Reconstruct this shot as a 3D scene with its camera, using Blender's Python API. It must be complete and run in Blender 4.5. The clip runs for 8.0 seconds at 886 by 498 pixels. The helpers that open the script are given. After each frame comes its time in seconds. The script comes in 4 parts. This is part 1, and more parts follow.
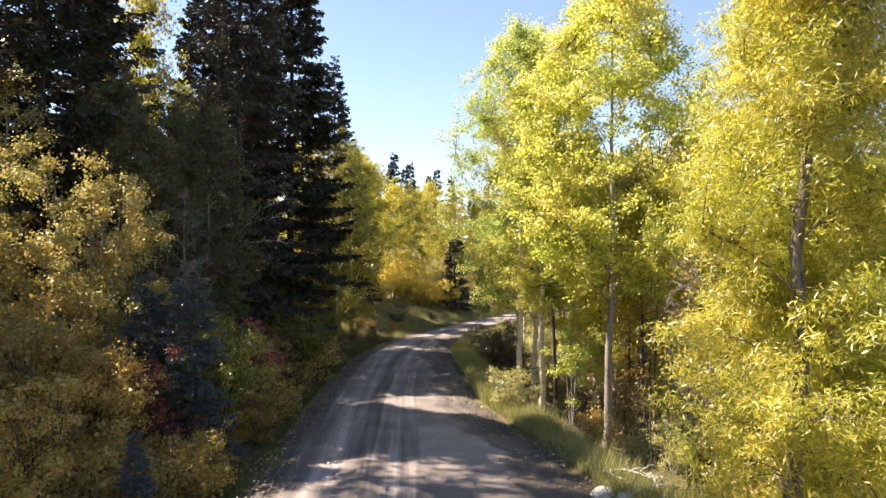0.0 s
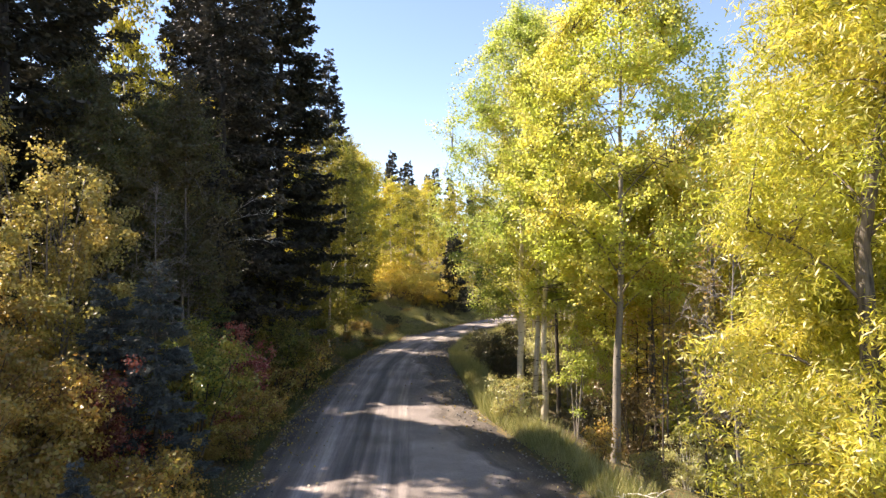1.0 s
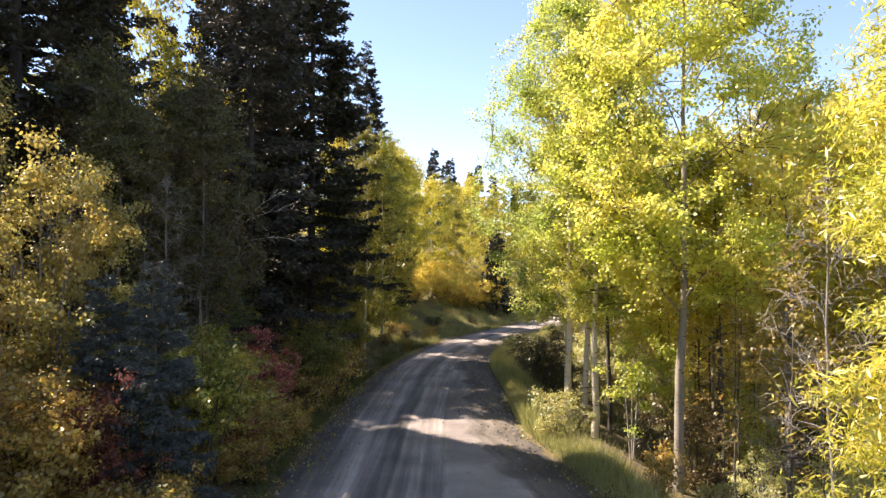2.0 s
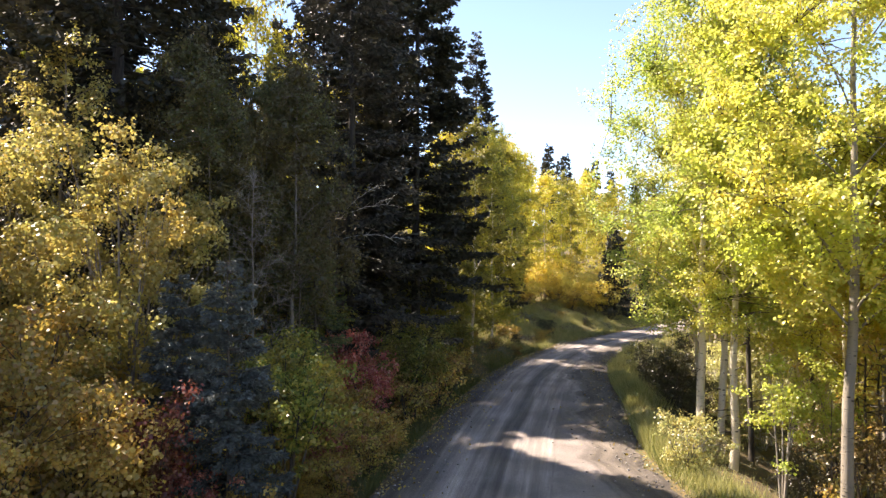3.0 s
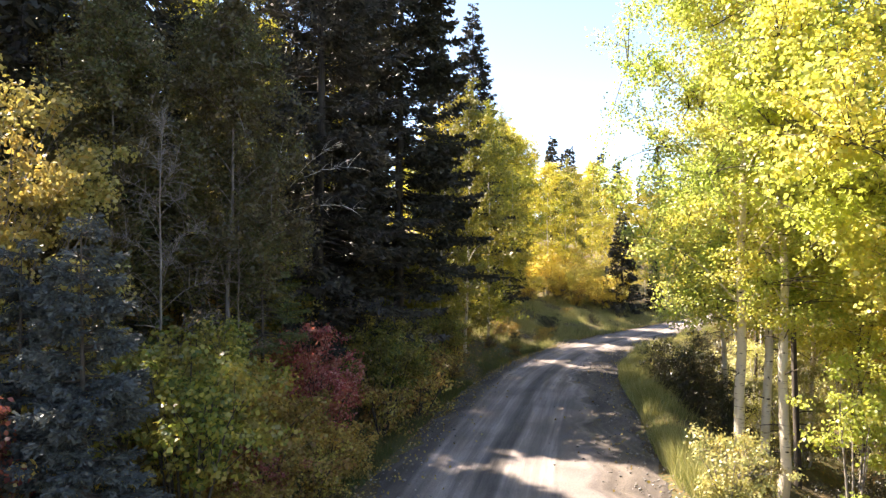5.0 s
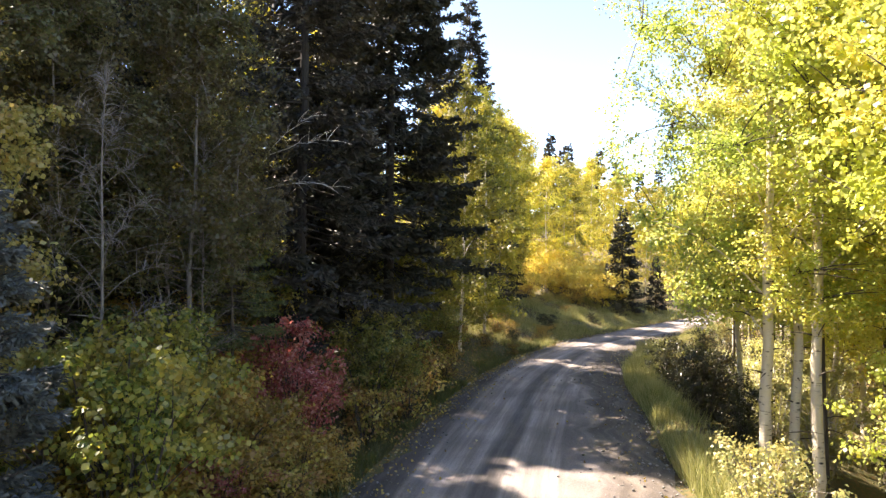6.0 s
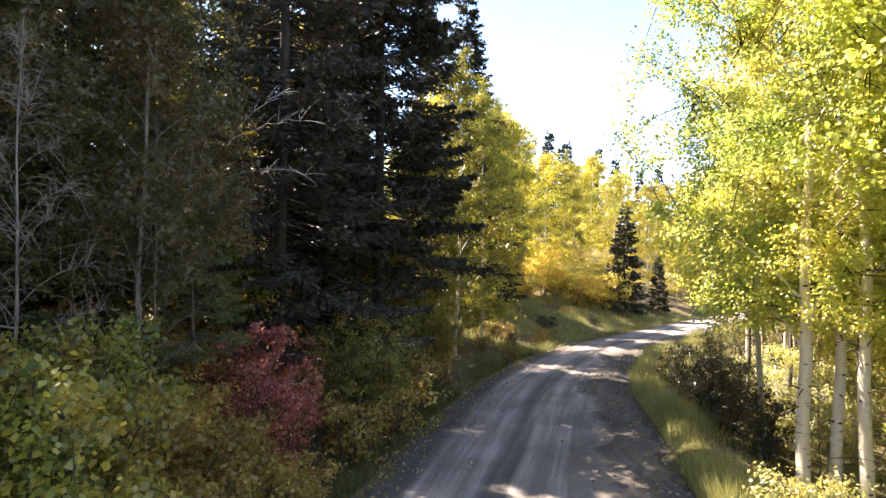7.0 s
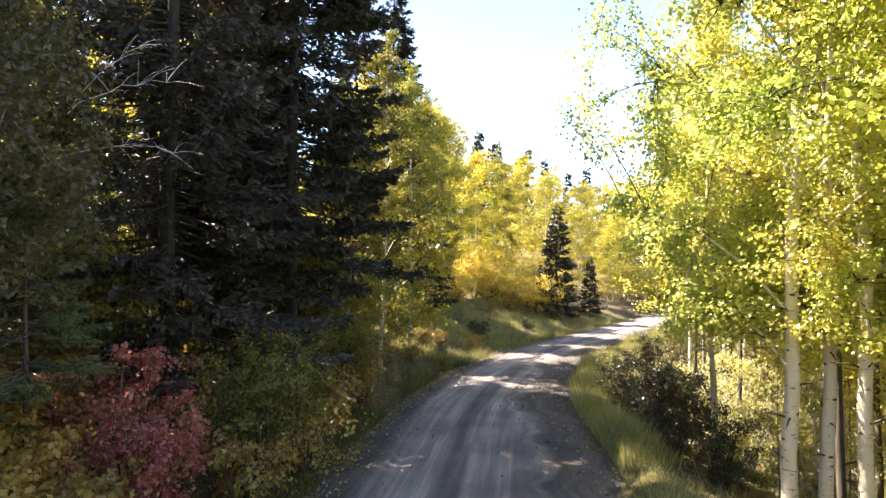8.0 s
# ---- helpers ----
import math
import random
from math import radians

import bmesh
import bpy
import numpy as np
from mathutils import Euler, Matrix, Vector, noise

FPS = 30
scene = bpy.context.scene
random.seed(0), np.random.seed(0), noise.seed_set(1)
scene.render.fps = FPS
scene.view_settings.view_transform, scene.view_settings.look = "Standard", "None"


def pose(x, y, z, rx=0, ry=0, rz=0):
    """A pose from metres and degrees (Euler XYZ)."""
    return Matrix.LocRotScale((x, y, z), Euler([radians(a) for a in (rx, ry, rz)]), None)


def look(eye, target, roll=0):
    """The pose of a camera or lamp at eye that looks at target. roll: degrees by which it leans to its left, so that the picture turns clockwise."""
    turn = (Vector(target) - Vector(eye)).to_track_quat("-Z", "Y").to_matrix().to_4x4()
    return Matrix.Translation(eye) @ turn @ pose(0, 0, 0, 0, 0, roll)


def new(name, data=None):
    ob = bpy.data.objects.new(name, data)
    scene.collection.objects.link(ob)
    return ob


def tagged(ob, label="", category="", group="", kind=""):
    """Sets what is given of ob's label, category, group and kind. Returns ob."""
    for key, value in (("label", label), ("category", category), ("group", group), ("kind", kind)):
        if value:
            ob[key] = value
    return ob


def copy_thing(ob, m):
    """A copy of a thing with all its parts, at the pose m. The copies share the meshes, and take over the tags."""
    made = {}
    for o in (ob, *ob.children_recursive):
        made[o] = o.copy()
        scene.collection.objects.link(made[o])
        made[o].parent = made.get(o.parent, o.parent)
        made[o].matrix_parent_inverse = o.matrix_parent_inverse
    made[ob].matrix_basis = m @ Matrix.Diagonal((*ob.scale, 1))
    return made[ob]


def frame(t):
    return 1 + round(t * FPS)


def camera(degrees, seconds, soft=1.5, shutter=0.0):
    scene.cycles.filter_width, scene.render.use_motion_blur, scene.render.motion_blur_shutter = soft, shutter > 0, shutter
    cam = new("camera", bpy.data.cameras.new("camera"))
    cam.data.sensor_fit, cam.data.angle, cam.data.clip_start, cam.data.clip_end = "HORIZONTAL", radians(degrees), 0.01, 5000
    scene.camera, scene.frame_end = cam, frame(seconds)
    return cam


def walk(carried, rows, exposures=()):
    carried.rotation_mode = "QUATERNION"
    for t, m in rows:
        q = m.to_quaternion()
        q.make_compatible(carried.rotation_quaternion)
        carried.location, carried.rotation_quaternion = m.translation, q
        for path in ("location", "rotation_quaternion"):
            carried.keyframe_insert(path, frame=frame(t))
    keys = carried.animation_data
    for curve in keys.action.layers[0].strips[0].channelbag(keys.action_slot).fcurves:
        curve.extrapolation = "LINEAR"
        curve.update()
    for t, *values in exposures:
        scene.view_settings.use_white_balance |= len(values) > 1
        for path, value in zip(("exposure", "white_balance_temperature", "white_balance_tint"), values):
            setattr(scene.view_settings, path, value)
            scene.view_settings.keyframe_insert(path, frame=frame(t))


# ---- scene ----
cam = camera(67.6, 8.0, soft=1.4)
METRES, EYE, TILT, LEAN, TURN = 14.0, 4.375, 1.5, 0.0, 0.0
ROWS = [
    (0.0, 0.0, 0.0, 0.0, 0.0, 0.0, -0.0),
    (0.5, 0.0042, 0.0474, -0.0001, -0.02, -0.02, 0.02),
    (1.0, 0.0087, 0.104, -0.001, -0.04, -0.04, 0.04),
    (1.2, 0.0105, 0.1284, -0.0012, 0.05, -0.05, 0.04),
    (2.3, 0.0196, 0.2763, -0.0012, 5.85, -0.19, 0.03),
    (2.5, 0.0199, 0.3029, -0.0014, 7.48, -0.2, 0.02),
    (3.0, 0.0184, 0.3679, -0.0024, 13.65, -0.22, -0.01),
    (3.15, 0.018, 0.3868, -0.0021, 14.28, -0.24, -0.03),
    (3.5, 0.0168, 0.4303, -0.0014, 14.33, -0.29, -0.06),
    (4.0, 0.0144, 0.4917, -0.0054, 14.22, -0.3, -0.05),
    (4.5, 0.0103, 0.5552, -0.0239, 14.1, -0.27, -0.07),
    (5.0, 0.0035, 0.6102, -0.0418, 13.98, -0.24, -0.06),
    (6.5, -0.0237, 0.7697, -0.0668, 13.61, -0.25, -0.43),
    (7.0, -0.033, 0.8281, -0.067, 13.49, -0.25, -0.43),
    (7.5, -0.0455, 0.9045, -0.0671, 11.78, -0.2, -0.49),
    (8.0, -0.0573, 0.9857, -0.0668, 7.38, -0.11, -0.45),
]
walk(cam, [(t, pose(0, 0, EYE, TILT, LEAN, TURN) @ pose(METRES * x, METRES * y, METRES * z, 90 + pitch, roll, yaw)) for t, x, y, z, yaw, pitch, roll in ROWS],
     exposures=[(0.0, 1.6, 7300, 17), (1.0, 1.6, 7300, 17), (2.5, 1.82, 7300, 17), (3.5, 2.02, 7300, 17), (5.0, 2.22, 7300, 17), (8.0, 2.4, 7300, 17)])

# ---- world and sun ----
SUN_ELEVATION, SUN_AHEAD = 51.0, 14.0          # degrees up; degrees ahead of due left
world = bpy.data.worlds.new("world")
scene.world = world
world.use_nodes = True
wn = world.node_tree.nodes
sky = wn.new("ShaderNodeTexSky")
sky.sky_type, sky.sun_disc = "NISHITA", False
sky.sun_elevation, sky.sun_rotation = radians(SUN_ELEVATION), radians(-90 + SUN_AHEAD)
sky.altitude, sky.air_density, sky.dust_density, sky.ozone_density = 2400, 1.0, 0.1, 1.2
wn["Background"].inputs["Strength"].default_value = 0.112
world.node_tree.links.new(sky.outputs[0], wn["Background"].inputs["Color"])

sun = new("sun", bpy.data.lights.new("sun", "SUN"))
sun.data.energy, sun.data.angle, sun.data.color = 5.0, radians(0.53), (1.0, 0.93, 0.82)
el, az = radians(SUN_ELEVATION), radians(180 - SUN_AHEAD)
sun.matrix_world = look((Vector((math.cos(az) * math.cos(el), math.sin(az) * math.cos(el), math.sin(el))) * 80)[:], (0, 0, 0))


# ---- materials ----
def node_material(name):
    mat = bpy.data.materials.new(name)
    mat.use_nodes = True
    nt = mat.node_tree
    nt.nodes.clear()
    out = nt.nodes.new("ShaderNodeOutputMaterial")

    def n(kind, **values):
        node = nt.nodes.new("ShaderNode" + kind)
        for key, value in values.items():
            node.inputs[key.replace("_", " ")].default_value = value
        return node

    return mat, nt, n, nt.links.new, out


def ramp(n, stops):
    node = n("ValToRGB")
    els = node.color_ramp.elements
    els[1].position, els[1].color = stops[-1][0], (*stops[-1][1], 1)
    els[0].position, els[0].color = stops[0][0], (*stops[0][1], 1)
    for at, col in stops[1:-1]:
        els.new(at).color = (*col, 1)
    return node


def mix(n, link, fac, a, b, blend="MIX"):
    node = n("Mix")
    node.data_type, node.blend_type = "RGBA", blend
    for sock, value in ((node.inputs[0], fac), (node.inputs[6], a), (node.inputs[7], b)):
        if isinstance(value, bpy.types.NodeSocket):
            link(value, sock)
        elif isinstance(value, tuple):
            sock.default_value = (*value, 1)
        else:
            sock.default_value = value
    return node.outputs[2]


def leaf_material(name, leaf_cols, patch_col, patch_scale=0.5, patch=0.5, through_light=0.5, gloss=0.06, spread=0.25):
    """Leaves: each leaf takes its own colour, whole boughs drift towards another one, each plant a little lighter or darker."""
    mat, nt, n, link, out = node_material(name)
    geo, info, coord = n("NewGeometry"), n("ObjectInfo"), n("TexCoord")
    k = len(leaf_cols) - 1
    single = ramp(n, [(i / k, c) for i, c in enumerate(leaf_cols)])
    link(geo.outputs["Random Per Island"], single.inputs[0])
    shift = n("VectorMath")
    shift.operation = "ADD"
    link(coord.outputs["Object"], shift.inputs[0])
    link(info.outputs["Random"], shift.inputs[1])
    bough = n("TexNoise", Scale=patch_scale, Detail=2.0)
    link(shift.outputs[0], bough.inputs["Vector"])
    sharp = n("MapRange", From_Min=0.42, From_Max=0.62, To_Min=0.0, To_Max=patch)
    link(bough.outputs["Fac"], sharp.inputs["Value"])
    col = mix(n, link, sharp.outputs[0], single.outputs[0], patch_col)
    value = n("MapRange", To_Min=1 - spread, To_Max=1 + spread)
    link(info.outputs["Random"], value.inputs["Value"])
    hue = n("HueSaturation")
    link(value.outputs[0], hue.inputs["Value"])
    link(col, hue.inputs["Color"])
    dif, tra, glo = n("BsdfDiffuse", Roughness=0.6), n("BsdfTranslucent"), n("BsdfGlossy", Roughness=0.45)
    link(hue.outputs[0], dif.inputs[0])
    link(hue.outputs[0], tra.inputs[0])
    m1, m2, fres = n("MixShader", Fac=through_light), n("MixShader", Fac=gloss), n("Fresnel", IOR=1.4)
    link(dif.outputs[0], m1.inputs[1])
    link(tra.outputs[0], m1.inputs[2])
    link(m1.outputs[0], m2.inputs[1])
    link(glo.outputs[0], m2.inputs[2])
    link(m2.outputs[0], out.inputs[0])
    return mat


def bark_material(name, base, dark, light, rings=False, rough=0.85):
    """Bark. rings: pale aspen bark with dark scars across it; otherwise furrows along the stem."""
    mat, nt, n, link, out = node_material(name)
    coord, mapping, eyes_map = n("TexCoord"), n("Mapping"), n("Mapping")
    mapping.inputs["Scale"].default_value = (6, 6, 34) if rings else (22, 22, 3)
    link(coord.outputs["Object"], mapping.inputs[0])
    fine = n("TexNoise", Scale=1.0, Detail=5.0, Roughness=0.65)
    link(mapping.outputs[0], fine.inputs["Vector"])
    broad = n("TexNoise", Scale=1.3, Detail=3.0)
    link(coord.outputs["Object"], broad.inputs["Vector"])
    col = mix(n, link, broad.outputs["Fac"], base, light)
    scar = n("MapRange", From_Min=0.60 if rings else 0.42, From_Max=0.68)
    link(fine.outputs["Fac"], scar.inputs["Value"])
    col = mix(n, link, scar.outputs[0], col, dark)
    height = fine.outputs["Fac"]
    if rings:
        eyes_map.inputs["Scale"].default_value = (3.5, 3.5, 7.5)
        link(coord.outputs["Object"], eyes_map.inputs[0])
        eyes = n("TexVoronoi", Scale=1.0)
        link(eyes_map.outputs[0], eyes.inputs["Vector"])
        near = n("MapRange", From_Min=0.10, From_Max=0.18, To_Min=1.0, To_Max=0.0)
        link(eyes.outputs["Distance"], near.inputs["Value"])
        col = mix(n, link, near.outputs[0], col, dark)
    bsdf, bump = n("BsdfPrincipled", Roughness=rough), n("Bump", Strength=0.5, Distance=0.02)
    link(height, bump.inputs["Height"])
    link(bump.outputs[0], bsdf.inputs["Normal"])
    link(col, bsdf.inputs["Base Color"])
    link(bsdf.outputs[0], out.inputs[0])
    return mat


def ground_material():
    """Forest floor: dark soil, dry grass and fallen leaves in patches."""
    mat, nt, n, link, out = node_material("forest_floor")
    coord = n("TexCoord")
    big, mid, small = n("TexNoise", Scale=0.18, Detail=4.0), n("TexNoise", Scale=1.4, Detail=5.0), n("TexNoise", Scale=14.0, Detail=6.0, Roughness=0.7)
    for t in (big, mid, small):
        link(coord.outputs["Object"], t.inputs["Vector"])
    soil = mix(n, link, mid.outputs["Fac"], (0.045, 0.035, 0.024), (0.11, 0.08, 0.045))
    turf = mix(n, link, small.outputs["Fac"], (0.04, 0.05, 0.016), (0.14, 0.13, 0.045))
    where = n("MapRange", From_Min=0.42, From_Max=0.58)
    link(big.outputs["Fac"], where.inputs["Value"])
    col = mix(n, link, where.outputs[0], soil, turf)
    litter = n("TexVoronoi", Scale=16.0)
    link(coord.outputs["Object"], litter.inputs["Vector"])
    lie = n("MapRange", From_Min=0.62, From_Max=0.72)
    sep = n("SeparateColor")
    link(litter.outputs["Color"], sep.inputs[0])
    link(sep.outputs[0], lie.inputs["Value"])
    col = mix(n, link, lie.outputs[0], col, (0.15, 0.10, 0.035))
    bsdf, bump = n("BsdfPrincipled", Roughness=0.95), n("Bump", Strength=0.8, Distance=0.06)
    link(small.outputs["Fac"], bump.inputs["Height"])
    link(bump.outputs[0], bsdf.inputs["Normal"])
    link(col, bsdf.inputs["Base Color"])
    link(bsdf.outputs[0], out.inputs[0])
    return mat


def road_material():
    """Packed gravel; UV x is metres across the road from its middle, y metres along it. Worn wheel tracks are paler, the strips between them hold dark loose grit."""
    mat, nt, n, link, out = node_material("packed_gravel")
    uv, coord = n("UVMap"), n("TexCoord")
    stretch = n("Mapping")
    stretch.inputs["Scale"].default_value = (3.2, 0.10, 1)
    link(uv.outputs[0], stretch.inputs[0])
    streak = n("TexNoise", Scale=1.0, Detail=5.0, Roughness=0.62)
    link(stretch.outputs[0], streak.inputs["Vector"])
    worn = ramp(n, [(0.34, (0.150, 0.131, 0.122)), (0.45, (0.200, 0.176, 0.164)), (0.55, (0.278, 0.246, 0.228)), (0.66, (0.41, 0.365, 0.338))])
    link(streak.outputs["Fac"], worn.inputs[0])
    patch, grit, fine = n("TexNoise", Scale=0.7, Detail=5.0), n("TexNoise", Scale=34.0, Detail=5.0, Roughness=0.75), n("TexVoronoi", Scale=26.0)
    for t in (patch, grit, fine):
        link(coord.outputs["Object"], t.inputs["Vector"])
    # the loose strip beside the inner wheel track
    sep = n("SeparateXYZ")
    link(uv.outputs[0], sep.inputs[0])
    wander = n("TexNoise", Scale=0.12, Detail=2.0)
    link(coord.outputs["Object"], wander.inputs["Vector"])
    off = n("MapRange", To_Min=-0.28, To_Max=0.28)
    link(wander.outputs["Fac"], off.inputs["Value"])
    add = n("Math")
    link(sep.outputs[0], add.inputs[0])
    link(off.outputs[0], add.inputs[1])
    tone = lambda k: (k, k * 0.97, k * 0.97)
    earth = lambda k: (k, k * 0.92, k * 0.82)
    strips = ramp(n, [(0.0, earth(0.32)), (0.13, earth(0.42)), (0.20, tone(0.80)), (0.27, tone(1.12)), (0.37, tone(1.16)), (0.43, tone(0.98)), (0.462, tone(0.58)), (0.535, tone(0.54)),
                      (0.552, tone(1.22)), (0.59, tone(0.98)), (0.68, tone(1.10)), (0.80, tone(0.98)), (0.86, earth(0.42)), (1.0, earth(0.32))])
    span = n("MapRange", From_Min=-2.2, From_Max=2.2)
    link(add.outputs[0], span.inputs["Value"])
    link(span.outputs[0], strips.inputs[0])
    col = mix(n, link, 0.92, worn.outputs[0], strips.outputs[0], "MULTIPLY")
    stain = n("MapRange", From_Min=0.35, From_Max=0.65, To_Min=0.72, To_Max=1.12)
    link(patch.outputs["Fac"], stain.inputs["Value"])
    col = mix(n, link, 1.0, col, stain.outputs[0], "MULTIPLY")
    speck = n("MapRange", From_Min=0.3, From_Max=0.7, To_Min=0.65, To_Max=1.3)
    link(grit.outputs["Fac"], speck.inputs["Value"])
    col = mix(n, link, 1.0, col, speck.outputs[0], "MULTIPLY")
    bsdf, bump = n("BsdfPrincipled", Roughness=0.92), n("Bump", Strength=0.6, Distance=0.02)
    both = n("Math")
    link(grit.outputs["Fac"], both.inputs[0])
    link(streak.outputs["Fac"], both.inputs[1])
    link(both.outputs[0], bump.inputs["Height"])
    link(bump.outputs[0], bsdf.inputs["Normal"])
    link(col, bsdf.inputs["Base Color"])
    link(bsdf.outputs[0], out.inputs[0])
    return mat


def stone_material():
    mat, nt, n, link, out = node_material("road_stone")
    geo, coord = n("NewGeometry"), n("TexCoord")
    tone = ramp(n, [(0.0, (0.10, 0.095, 0.09)), (0.7, (0.22, 0.205, 0.19)), (1.0, (0.42, 0.39, 0.36))])
    link(geo.outputs["Random Per Island"], tone.inputs[0])
    rough = n("TexNoise", Scale=30.0, Detail=4.0)
    link(coord.outputs["Object"], rough.inputs["Vector"])
    col = mix(n, link, 0.5, tone.outputs[0], rough.outputs["Fac"], "OVERLAY")
    bsdf = n("BsdfPrincipled", Roughness=0.9)
    link(col, bsdf.inputs["Base Color"])
    link(bsdf.outputs[0], out.inputs[0])
    return mat


